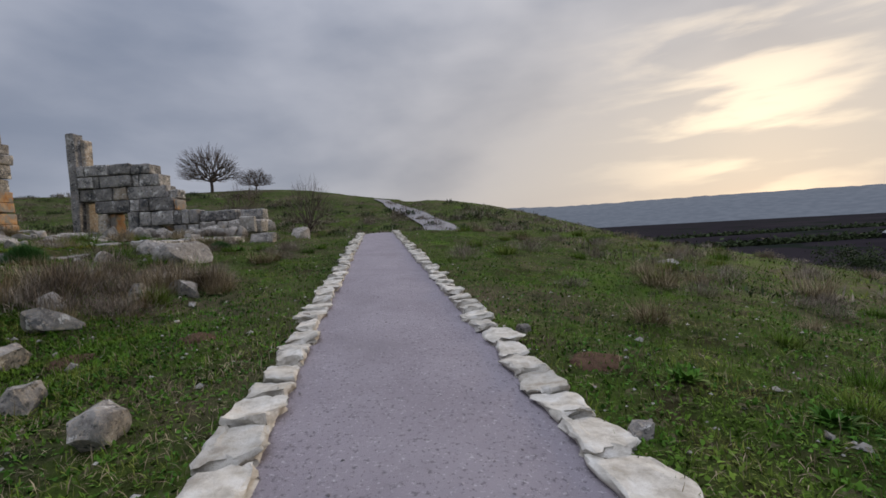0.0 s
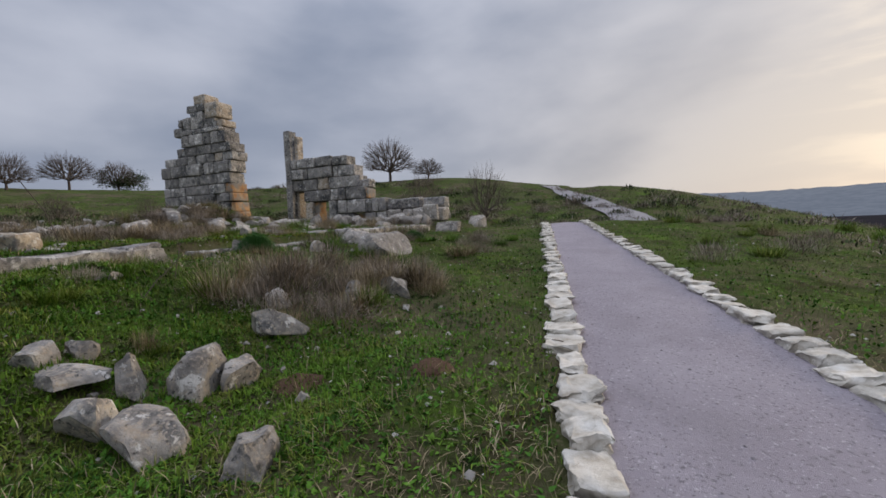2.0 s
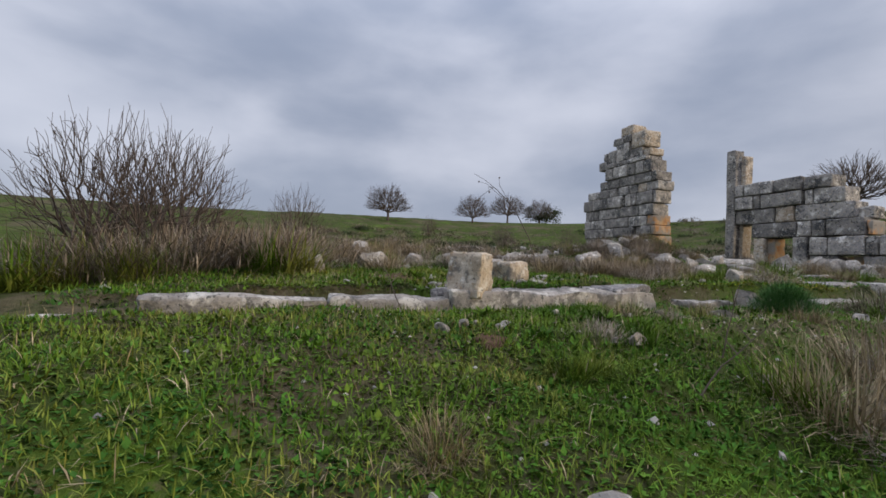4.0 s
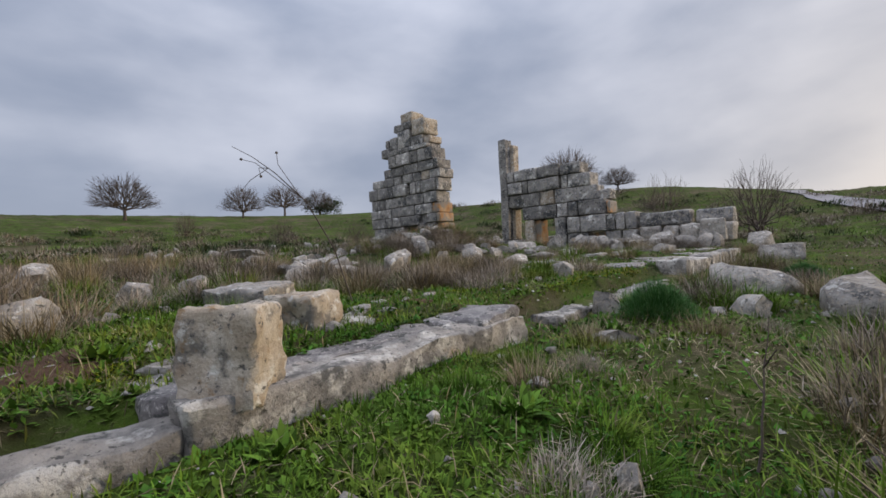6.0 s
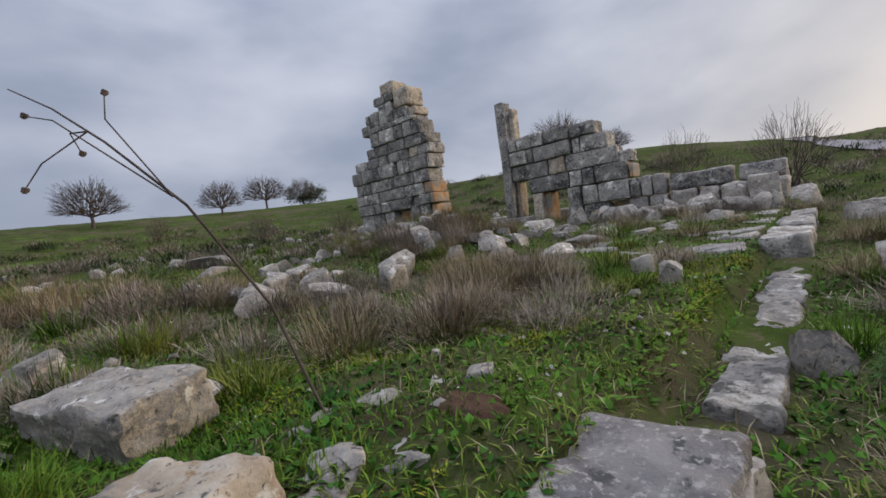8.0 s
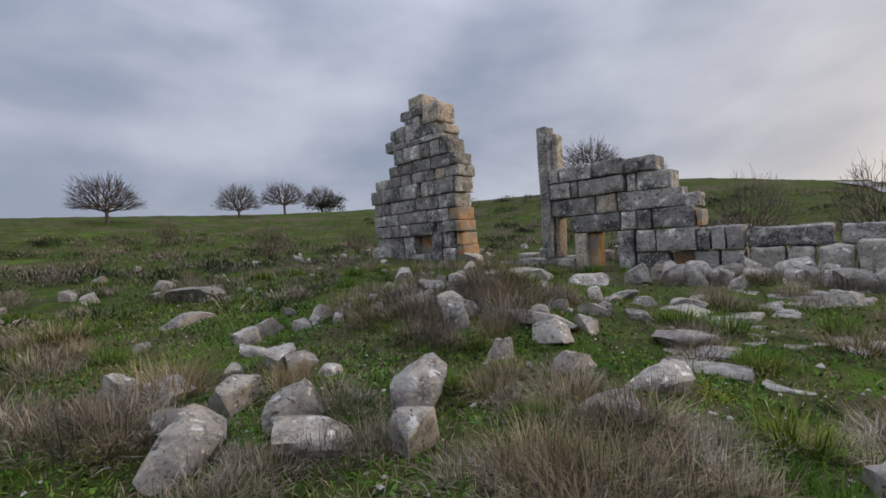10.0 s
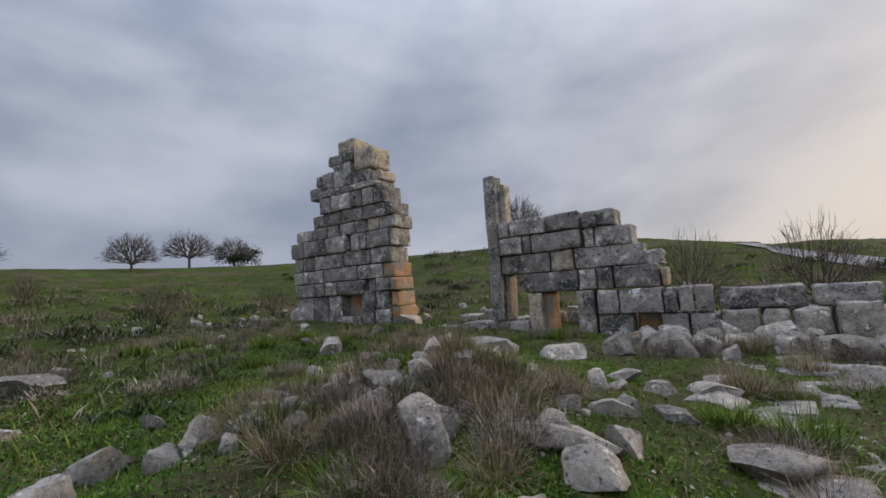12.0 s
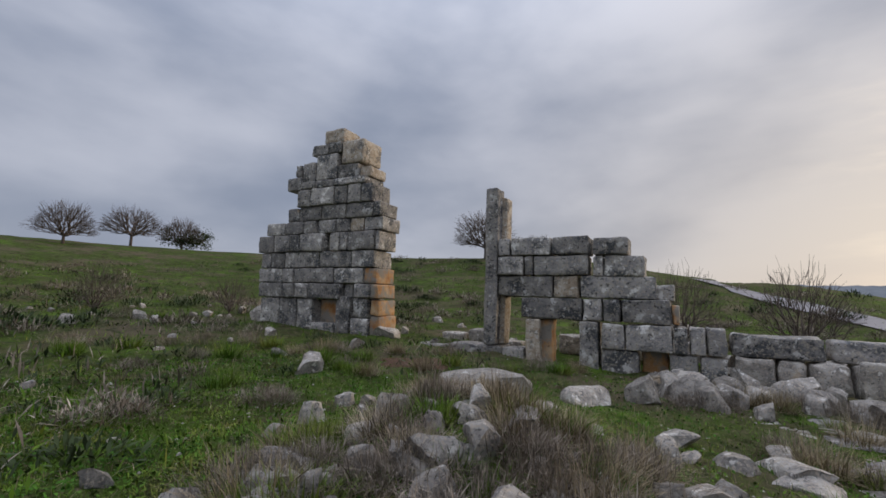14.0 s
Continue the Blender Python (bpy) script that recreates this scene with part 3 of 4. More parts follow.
# the raised platform farther on
y = 14.0
while y < 21.2:
    l = r1.uniform(0.55, 0.95)
    x = KERB - 0.6
    while x > KERB - 3.1:
        w = r1.uniform(0.5, 1.15)
        if r1.random() < 0.72:
            z = gz(x - w / 2, y)
            s = stone(paving, "slab", x - w, x - 0.05, y, y + l - 0.06, z - 0.2, z + 0.03 + r1.uniform(-0.02, 0.03), pavestone if r1.random() < 0.6 else gravelstone, 0.05, 0.06)
            s.rotation_euler.z = r1.uniform(-0.06, 0.06)
        x -= w
    y += l


def dressed(x, y, z, w, d, h, turn, tilt, mat, label, seed):
    ob = part("stone_block", chipped(rough_box(w, d, h, 0.035, 11, 0.04, seed), 0.014), mat)
    ob.matrix_world = pose(x, y, z, tilt, 0, turn)
    return tagged(ob, label, "stone block", "fallen blocks")


dressed(-9.42, 6.16, 1.93, 0.44, 0.32, 0.56, 35, -6, buff, "buff limestone block standing upright on the kerb", 301)
dressed(-10.55, 7.25, 2.02, 0.52, 0.45, 0.38, 25, 4, buff, "squared buff stone block lying behind the kerb", 302)
dressed(-12.15, 7.45, 2.08, 0.95, 0.55, 0.34, 20, 5, fieldstone, "long grey stone block lying in dry grass", 303)
rock(-5.55, 4.21, 0.67, 0.43)
rock(-6.09, 4.65, 0.47, 0.36)
rock(-6.15, 5.5, 0.34, 0.23)
rock(-6.05, 5.8, 0.24, 0.19)
rock(-5.79, 5.52, 0.63, 0.14)
rock(-5.4, 5.79, 0.39, 0.34)
rock(-5.08, 6.14, 0.51, 0.51)
rock(-4.88, 6.48, 0.38, 0.36)
rock(-5.16, 5.37, 0.48, 0.33)
rock(-4.56, 5.45, 0.61, 0.3)
rock(-3.78, 5.57, 0.54, 0.24)
rock(-5.32, 7.4, 0.56, 0.31)
rock(-5.88, 8.04, 0.37, 0.3)
rock(-5.1, 9.95, 0.6, 0.39)
rock(-5.41, 9.1, 0.4, 0.36)
rock(-6.89, 12.4, 1.47, 0.59)
rock(-8.22, 20.17, 1.26, 0.63)
rock(-14.3, 33.79, 1.38, 1.11)
rock(-7.83, 11.27, 0.49, 0.34)
rock(-2.58, 5.07, 0.46, 0.37)
rock(0.96, 7.69, 0.22, 0.13)
rock(1.45, 5.19, 0.21, 0.1)
rock(6.33, 15.34, 0.67, 0.17)
rock(2.88, 5.27, 0.08, 0.06)
rock(-13.82, 6.67, 0.49, 0.35)
rock(-13.33, 7.18, 0.48, 0.35)
rock(-16.86, 5.91, 0.79, 0.56)
rock(-12.21, 5.61, 0.51, 0.44)
rock(-14.85, 4.91, 0.59, 0.21)
rock(-11.93, 4.5, 0.44, 0.28)
rock(-8.36, 6.16, 0.14, 0.06)
rock(-8.23, 6.01, 0.16, 0.05)
rock(-8.37, 5.68, 0.1, 0.1)
rock(-8.34, 5.48, 0.14, 0.08)
rock(-7.75, 6.87, 0.11, 0.07)
rock(-7.65, 7.03, 0.2, 0.13)
rock(-8.43, 7.66, 0.17, 0.06)
rock(-8.64, 9.25, 0.39, 0.14)
rock(-10.75, 12.28, 0.31, 0.26)
rock(-8.1, 13.27, 1.15, 0.5)
rock(-7.86, 11.88, 0.55, 0.1)
rock(-9.12, 10.42, 0.42, 0.28)
rock(-10.6, 8.87, 0.19, 0.08)
rock(-10.51, 7.89, 0.15, 0.08)
rock(-10.26, 11.65, 0.27, 0.27)
rock(-9.65, 28.29, 1.43, 0.84)
rock(-15.46, 13.76, 0.51, 0.32)
rock(-14.87, 9.61, 0.71, 0.35)
rock(-20.67, 11.18, 0.96, 0.27)
rock(-12.2, 7.66, 0.76, 0.27)
rock(-16.87, 9.48, 0.48, 0.32)
rock(-16.62, 9.87, 0.76, 0.24)
rock(-15.65, 10.22, 0.55, 0.42)
rock(-14.72, 10.43, 0.66, 0.33)
rock(-14.27, 10.31, 0.77, 0.21)
rock(-15.29, 9.57, 0.68, 0.28)
rock(-14.08, 11.36, 0.76, 0.52)
rock(-13.52, 10.82, 0.46, 0.36)
rock(-15.49, 11.3, 0.36, 0.15)
rock(-16.52, 11.12, 0.59, 0.3)
rock(-16.67, 10.62, 0.38, 0.16)
rock(-18.44, 11.79, 0.58, 0.35)
rock(-17.93, 11.26, 0.48, 0.32)
rock(-17.18, 11.08, 0.43, 0.16)
rock(-17.85, 12.2, 0.48, 0.25)
rock(-18.12, 12.75, 0.57, 0.24)
rock(-19.04, 10.1, 0.27, 0.19)
rock(-24.03, 12.49, 1.27, 0.49)
rock(-16.15, 11.26, 0.64, 0.26)
rock(-15.38, 13.5, 0.6, 0.52)
rock(-14.17, 12.94, 0.45, 0.35)
rock(-14.42, 14.28, 0.94, 0.2)
rock(-13.96, 13.84, 0.57, 0.29)
rock(-13.85, 14.72, 0.44, 0.32)
rock(-13.35, 13.22, 0.57, 0.27)
rock(-16.14, 19.29, 1, 0.4)
rock(-17.56, 13.15, 0.57, 0.33)
rock(-17.24, 12.56, 0.26, 0.17)
rock(-13.23, 17.5, 1, 0.28)
rock(-12.59, 15.19, 1.08, 0.29)
rock(-13.55, 15.94, 0.45, 0.16)
rock(-14.55, 17.81, 0.58, 0.14)
rock(-11.12, 19.7, 0.89, 0.37)
rock(-12.33, 13.27, 0.62, 0.31)
rock(-12.55, 12.36, 0.63, 0.22)
rock(-30.93, 24.33, 1.31, 0.92)
rock(-21.82, 18.04, 0.79, 0.52)
rock(-23.98, 24.33, 1.07, 0.43)
rock(-17.95, 18.94, 2.1, 0.5)
rock(-15.06, 20.27, 0.65, 0.49)
rock(-14.05, 22.08, 0.96, 0.72)
rock(-13.49, 21.75, 0.79, 0.57)
rock(-12.19, 22.92, 0.82, 0.7)
rock(-12.65, 25.17, 1.15, 0.4)
rock(-13.86, 17.13, 0.59, 0.2)
rock(-13.21, 18.25, 0.59, 0.18)
rock(-13.12, 17.13, 0.84, 0.21)
rock(-14.25, 15.65, 0.58, 0.24)

# ---- the edging stones of the walkway ----
edge_meshes = []
for s in range(8):
    bm = chipped(rough_box(1, 1, 1, 0.10, 6, 0.20, 400 + s), 0.03)
    crisp(bm, 0.5)
    em = bpy.data.meshes.new("edging_stone")
    bm.to_mesh(em)
    bm.free()
    em.materials.append(edging)
    edge_meshes.append(em)
r3 = random.Random(11)
for side in (-1, 1):
    row = thing("path_edging", "row of pale rough limestone edging stones", "edging", "path edging", "structure")
    y = -4.0
    while y < 25.3:
        length = r3.uniform(0.30, 0.52) * (1.35 if side > 0 and 3.5 < y < 5.2 else 1.0)
        width = r3.uniform(0.24, 0.40) * (1.25 if y < 5.5 else 1.0)
        c = path_centre(y + length / 2) + side * (path_half(y + length / 2) + width * 0.42 + r3.uniform(-0.03, 0.03))
        ob = new("edging_stone", edge_meshes[r3.randrange(8)])
        ob.parent = row
        ob.matrix_basis = pose(c, y + length / 2, gz(c, y + length / 2) - 0.07, r3.uniform(-4, 4), r3.uniform(-5, 5) + side * 3, 11.5 + r3.uniform(-9, 9) + r3.choice((0, 180))) @ Matrix.Diagonal((width, length * 0.97, r3.uniform(0.12, 0.17), 1))
        y += length + r3.uniform(0.0, 0.03)


# ---- plants ----
def blades(n, length, width, lean, spread, seed, up=1.0, curl=0.5):
    """Thin bent leaves or stalks rising from a patch: corner and triangle arrays."""
    r = np.random.default_rng(seed)
    rad, ang = spread * np.sqrt(r.random(n)), r.random(n) * 6.283
    bx, by = rad * np.cos(ang), rad * np.sin(ang)
    az = ang + r.normal(0, 0.9, n)
    ln = length * r.uniform(0.5, 1.15, n)
    tilt = np.abs(r.normal(lean, 0.3, n))
    return blade_arrays(bx, by, np.zeros(n), az, ln, tilt, width * r.uniform(0.6, 1.3, n), curl)


def blade_arrays(bx, by, bz, az, ln, tilt, wd, curl, plain=False):
    n = len(bx)
    dx, dy = np.cos(az), np.sin(az)
    px, py_ = -dy, dx
    def point(f, t):
        h = np.sin(np.minimum(tilt * (1 + curl * f), 1.5)) * ln * f
        v = np.cos(np.minimum(tilt * (1 + curl * f), 1.5)) * ln * f
        return np.stack([bx + dx * h + px * t * wd, by + dy * h + py_ * t * wd, bz + v], 1)
    if plain:
        vs = np.stack([point(0.0, 0.0), point(0.5, 0.5), point(1.0, 0.0), point(0.5, -0.5)], 1).reshape(-1, 3)
        o = np.arange(n)[:, None] * 4
        return vs, np.concatenate([o + np.array([[0, 1, 3]]), o + np.array([[1, 2, 3]])], 0)
    vs = np.stack([point(0.0, -0.5), point(0.0, 0.5), point(0.55, -0.4), point(0.55, 0.4), point(1.0, 0.0)], 1).reshape(-1, 3)
    o = np.arange(n)[:, None] * 5
    tris = np.concatenate([o + np.array([[0, 1, 3]]), o + np.array([[0, 3, 2]]), o + np.array([[2, 3, 4]])], 0)
    return vs, tris


def clear_of_path(x, y, margin=0.30):
    return np.abs(x - path_centre(y)) > path_half(y) + margin


def patchy(x, y):
    return 0.5 + 0.25 * (np.sin(0.9 * x + 1.7 * np.sin(0.5 * y)) + np.sin(1.1 * y + 1.3 * np.sin(0.7 * x)))


def scatter(n, seed, x0=-25, x1=9, y0=2.0, y1=24):
    """Places over the meadow, thickest near the line walked."""
    r = np.random.default_rng(seed)
    m = int(n * 5)
    x, y = r.uniform(x0, x1, m), r.uniform(y0, y1, m)
    line_y = np.interp(-x, [0, 2.2, 5.8, 9, 14.5], [3, 4.2, 5, 8, 11.5])
    d = np.abs(y - line_y - 1.5)
    d = np.where((y < line_y + 1.5) & (x < -2.5), d * 0.4, d)
    keep = r.random(m) < 0.10 + 0.9 / (1 + (d / 3.2) ** 2)
    keep &= clear_of_path(x, y)
    keep &= ~((x < KERB + 0.05) & (x > KERB - 0.34) & (y > 1.6) & (y < 20) & ((y < 8.7) | (y > 9.3)))
    keep &= ~((y > FRONT - 0.1) & (y < FRONT + 1.0) & (x < -10))
    x, y = x[keep][:n], y[keep][:n]
    return x, y, r


def bare(x, y):
    """Where the turf is worn or thin: 0 to 1."""
    f = np.sin(1.7 * x + 1.9 * np.sin(0.8 * y + 1)) + np.sin(1.9 * y + 2.1 * np.sin(0.9 * x)) + 0.7 * np.sin(3.9 * x + 1.3 * y) + 0.5 * np.sin(5.3 * y - 2.2 * x)
    return ease(0.2, 1.5, f)


def meadow(name, n, seed, length, width, lean, curl, mat, label, dense, **where):
    x, y, r = scatter(n, seed, **where)
    keep = r.random(len(x)) < dense(x, y) * (1 - 0.35 * bare(x, y))
    x, y = x[keep], y[keep]
    k = len(x)
    v, t = blade_arrays(x, y, turf_z(x, y) - 0.01, r.random(k) * 6.283, length * r.uniform(0.45, 1.25, k), np.abs(r.normal(lean, 0.35, k)), width * r.uniform(0.6, 1.4, k), curl, True)
    tagged(new(name, arrays(name, v, t, mat)), label, "grass", kind="stuff")


meadow("grass", 390000, 21, 0.10, 0.008, 0.55, 0.8, blade_green, "short green winter grass", lambda x, y: 0.35 + 0.5 * patchy(x, y))
meadow("herb_leaves", 350000, 22, 0.065, 0.034, 0.9, 0.5, leaf_green, "low broad-leaved green herbs", lambda x, y: 0.35 + 0.6 * patchy(y + 3, x))
meadow("dry_grass", 170000, 23, 0.16, 0.006, 0.75, 0.8, straw, "dry straw-coloured grass", lambda x, y: 0.2 + 0.8 * (1 - patchy(x, y)) ** 2)

meadow("herb_leaves", 70000, 27, 0.06, 0.03, 0.9, 0.5, leaf_green, "dense low herbs below the kerb", lambda x, y: 0.9 + 0 * x, x0=-13.5, x1=-3.2, y0=1.8, y1=8)
meadow("grass", 70000, 28, 0.10, 0.008, 0.6, 0.8, blade_green, "thick short grass below the kerb", lambda x, y: 0.9 + 0 * x, x0=-13.5, x1=-3.2, y0=1.8, y1=8)

# yellow-green moss creeping over the paving and the bare turf behind the kerb
rm = np.random.default_rng(25)
x, y = rm.uniform(-13.0, KERB - 0.45, 120000), rm.uniform(3.5, 14, 120000)
keep = (bare(1.3 * x + 2, 1.3 * y) > 0.35) & (rm.random(len(x)) < ease(-13.0, -11.2, x)) & ((x < KERB - 0.85) | (y > 8.9))
x, y = x[keep], y[keep]
k = len(x)
v, t = blade_arrays(x, y, turf_z(x, y) - 0.005, rm.random(k) * 6.283, 0.045 * rm.uniform(0.5, 1.3, k), np.abs(rm.normal(0.9, 0.3, k)), 0.014 * rm.uniform(0.6, 1.4, k), 0.4, True)
tagged(new("moss", arrays("moss", v, t, moss_green)), "yellow-green moss and tiny herbs over stony ground", "moss", kind="stuff")

# red-brown bare earth
def earth_patch(x, y, w, d, seed):
    n = 26
    rows = [(x, y, float(turf_z(x, y)) + 0.03)]
    for ring in (0.5, 0.8, 1.0):
        for i in range(n):
            a = 6.2832 * i / n
            f = ring * (1 + 0.35 * noise.noise(Vector((math.cos(a) * 1.7, math.sin(a) * 1.7, seed))))
            px, py = x + w * f * math.cos(a), y + d * f * math.sin(a)
            rows.append((px, py, float(turf_z(px, py)) + (0.03, 0.02, -0.03)[(0.5, 0.8, 1.0).index(ring)]))
    faces = [(0, 1 + i, 1 + (i + 1) % n) for i in range(n)]
    for j in (0, 1):
        for i in range(n):
            a, b = 1 + j * n + i, 1 + j * n + (i + 1) % n
            faces += [(a, a + n, b + n), (a, b + n, b)]
    tagged(new("bare_soil", arrays("bare_soil", rows, faces, rust, True)), "patch of red-brown bare earth in the turf", "soil", kind="stuff")


for i, (x, y, w, d) in enumerate(((-7.9, 5.75, 0.2, 0.14), (-4.3, 6.6, 0.3, 0.22), (1.55, 6.6, 0.3, 0.25), (-10.6, 5.5, 0.5, 0.35), (-10.4, 8.5, 0.22, 0.16), (-3.2, 7.2, 0.25, 0.2), (-20.5, 20.5, 1.3, 0.8))):
    earth_patch(x, y, w, d, i)

# coarser growth on the farther slopes
r9 = np.random.default_rng(77)
for name, mat, n, ln, wd, label in (("slope_grass", blade_green, 60000, 0.24, 0.028, "green grass on the hillside"), ("slope_scrub", burnet, 34000, 0.42, 0.03, "grey-brown dry growth on the hillside"), ("slope_herbs", olive_leaf, 34000, 0.26, 0.06, "dark low growth on the hillside")):
    x, y = r9.uniform(-62, 34, n), 11 + 50 * r9.random(n) ** 1.3
    seen = ((x < -18.5) | (y > 25.5) | (x > 4)) & (clear_of_path(x, y, 0.6) | (y > 27))
    if name != "slope_grass":
        seen &= bare(0.35 * x, 0.35 * y) > 0.3
    x, y = x[seen], y[seen]
    k = len(x)
    v, t = blade_arrays(x, y, turf_z(x, y) - 0.02, r9.random(k) * 6.283, ln * r9.uniform(0.4, 1.2, k), np.abs(r9.normal(0.7, 0.35, k)), wd * r9.uniform(0.6, 1.4, k), 0.5, True)
    tagged(new(name, arrays(name, v, t, mat)), label, "grass", kind="stuff")

# pale stone chips in the turf
x, y, r = scatter(2600, 31)
k = len(x)
s = r.uniform(0.008, 0.035, k) * np.where(r.random(k) < 0.06, 2.2, 1)
tet = np.array([[1, 0, 0], [-0.6, 0.8, 0], [-0.5, -0.8, 0.1], [0.1, 0.1, 0.7], [0.5, 0.6, 0.35]])
tw = r.random(k) * 6.283
cs, sn = np.cos(tw)[:, None], np.sin(tw)[:, None]
px_ = (tet[None, :, 0] * cs - tet[None, :, 1] * sn) * s[:, None] + x[:, None]
py_ = (tet[None, :, 0] * sn + tet[None, :, 1] * cs) * s[:, None] + y[:, None]
pz_ = tet[None, :, 2] * s[:, None] + turf_z(x, y)[:, None]
v = np.stack([px_, py_, pz_], 2).reshape(-1, 3)
o = np.arange(k)[:, None] * 5
t = np.concatenate([o + np.array([f]) for f in ([0, 4, 3], [4, 1, 3], [1, 2, 3], [2, 0, 3], [0, 1, 4])], 0)
tagged(new("stone_chips", arrays("stone_chips", v, t, gravel)), "small pale stone chips lying in the turf", "stones", kind="stuff")

# clumps of dry scrub and tall grass
def twig_dome(n, height, radius, length, width, seed):
    """A low mound of tangled twigs: most spring from inside the mound and lean outwards, some stand up."""
    r = np.random.default_rng(seed)
    a, f = r.random(n) * 6.283, np.sqrt(r.random(n))
    lump = 1 + 0.3 * np.sin(3 * a + seed) + 0.2 * np.sin(5 * a + 2 * seed)
    rad = radius * f * lump
    top = height * np.sqrt(np.maximum(0.05, 1 - f * f * 0.9)) * (0.85 + 0.3 * r.random(n))
    z = top * r.random(n) ** 0.8 * 0.75
    tilt = np.clip(f * 0.9 + r.normal(0, 0.45, n), -1.4, 1.4)
    return blade_arrays(rad * np.cos(a), rad * np.sin(a), z, a + r.normal(0, 0.8, n), length * r.uniform(0.5, 1.3, n), tilt, width * r.uniform(0.5, 1.4, n), 0.25, True)


def joined(*sets):
    vs, ts, o = [], [], 0
    for v, t in sets:
        vs.append(v)
        ts.append(t + o)
        o += len(v)
    return np.concatenate(vs), np.concatenate(ts)


CLUMPS = []
for s in range(5):
    CLUMPS.append(arrays("dry_tussock", *joined(blades(330, 0.5, 0.006, 0.5, 0.24, 50 + s), blades(160, 0.3, 0.006, 1.0, 0.3, 55 + s)), straw))
for s in range(5):
    CLUMPS.append(arrays("scrub", *joined(twig_dome(620, 0.36, 0.36, 0.17, 0.006, 60 + s), blades(60, 0.5, 0.005, 0.5, 0.25, 66 + s)), burnet))
for s in range(4):
    CLUMPS.append(arrays("grass_tussock", *blades(300, 0.36, 0.009, 0.55, 0.22, 80 + s), blade_green))
# plainer ones for the far slopes, gathered into two spreads
FAR = {"far": [twig_dome(170, 0.36, 0.38, 0.17, 0.020, 90 + s) for s in range(3)], "dark": [twig_dome(170, 0.30, 0.36, 0.15, 0.026, 95 + s) for s in range(3)]}
far_sets = {"far": [], "dark": []}
r4 = random.Random(17)


def clump(x, y, size, kind):
    if kind in FAR:
        v, t = FAR[kind][r4.randrange(3)]
        a = r4.uniform(0, 6.28)
        w = np.array([size * r4.uniform(0.8, 1.4), size * r4.uniform(0.8, 1.4), size * r4.uniform(0.7, 1.0)])
        v = v * w
        v = np.stack([v[:, 0] * math.cos(a) - v[:, 1] * math.sin(a), v[:, 0] * math.sin(a) + v[:, 1] * math.cos(a), v[:, 2]], 1)
        far_sets[kind].append((v + np.array([x, y, float(turf_z(x, y)) - 0.03]), t))
        return
    pick = {"dry": (0, 5), "scrub": (5, 10), "green": (10, 14)}[kind]
    k = r4.randrange(*pick)
    label, name = {"dry": ("tussock of dry straw-coloured grass", "dry_tussock"), "scrub": ("low grey-brown thorny scrub bush", "scrub_bush"), "green": ("tussock of tall green grass", "grass_tussock")}[kind]
    ob = new(name, CLUMPS[k])
    ob.matrix_world = pose(x, y, float(turf_z(x, y)) - 0.02, 0, 0, r4.uniform(0, 360)) @ Matrix.Diagonal((size * r4.uniform(0.9, 1.3), size * r4.uniform(0.9, 1.3), size * r4.uniform(0.8, 1.1), 1))
    return tagged(ob, label, "grass" if kind in ("dry", "green") else "bush", name + "s")


def thicket(x0, x1, y0, y1, n, kinds, size):
    for _ in range(n):
        x, y = r4.uniform(x0, x1), r4.uniform(y0, y1)
        if abs(x - path_centre(y)) < path_half(y) + 0.7 and y < 26:
            continue
        if KERB - 0.8 < x < KERB + 0.2 and y < 20:
            continue
        if FRONT - 0.2 < y < FRONT + 1.2 and x < -9.8:
            continue
        clump(x, y, size * r4.uniform(0.7, 1.25), r4.choice(kinds))


thicket(-6.9, -4.4, 7.4, 10.8, 40, ("scrub", "scrub", "dry", "green"), 1.05)
thicket(-9.0, -4.8, 10.5, 18, 40, ("scrub", "dry", "green"), 1.0)
thicket(-8.2, -5.8, 4.0, 6.4, 5, ("dry", "green"), 0.5)
thicket(-8.9, -7.2, 6.6, 12.0, 12, ("dry", "green", "scrub"), 0.5)
thicket(-18.2, -14.6, 12.6, 16.6, 76, ("dry", "scrub", "scrub", "green"), 0.95)
thicket(-15.5, -10.6, 8.8, 13.0, 44, ("dry", "scrub", "scrub", "green"), 0.9)
thicket(-13.0, -10.4, 9.8, 18.0, 22, ("scrub", "dry", "green"), 1.0)
thicket(-22, -15, 4.5, 10.0, 50, ("dry", "scrub", "scrub", "green"), 1.15)
thicket(-16, -11.5, 2.5, 8.6, 40, ("dry", "scrub", "scrub", "green"), 1.0)
thicket(-34, -20, 6, 22, 80, ("scrub", "far", "green", "dark"), 1.15)
thicket(-24, -9, 18, 23.2, 34, ("scrub", "dry", "green"), 1.0)
thicket(-14.5, -9.4, 20.0, 22.9, 18, ("scrub", "green", "scrub"), 0.9)
thicket(1.8, 9, 3.5, 12, 20, ("dry", "green", "scrub"), 0.75)
thicket(0, 16, 11, 26, 46, ("scrub", "dry", "green"), 1.1)
thicket(-34, 6, 26, 42, 120, ("far", "far", "dark"), 1.7)
thicket(-60, 10, 40, 62, 130, ("far", "far", "dark"), 2.2)
thicket(-60, -30, 2, 30, 130, ("far", "far", "dark"), 1.9)
thicket(8, 40, 14, 60, 90, ("far", "dark", "far"), 1.2)
thicket(-14.2, -11.4, 0.5, 4.4, 40, ("scrub", "scrub", "scrub", "green"), 1.8)


tagged(new("far_scrub", arrays("far_scrub", *joined(*far_sets["far"]), burnet)), "grey-brown scrub over the far slopes", "scrub", kind="stuff")
tagged(new("far_bushes", arrays("far_bushes", *joined(*far_sets["dark"]), olive_leaf)), "low dark green bushes over the far slopes", "bushes", kind="stuff")


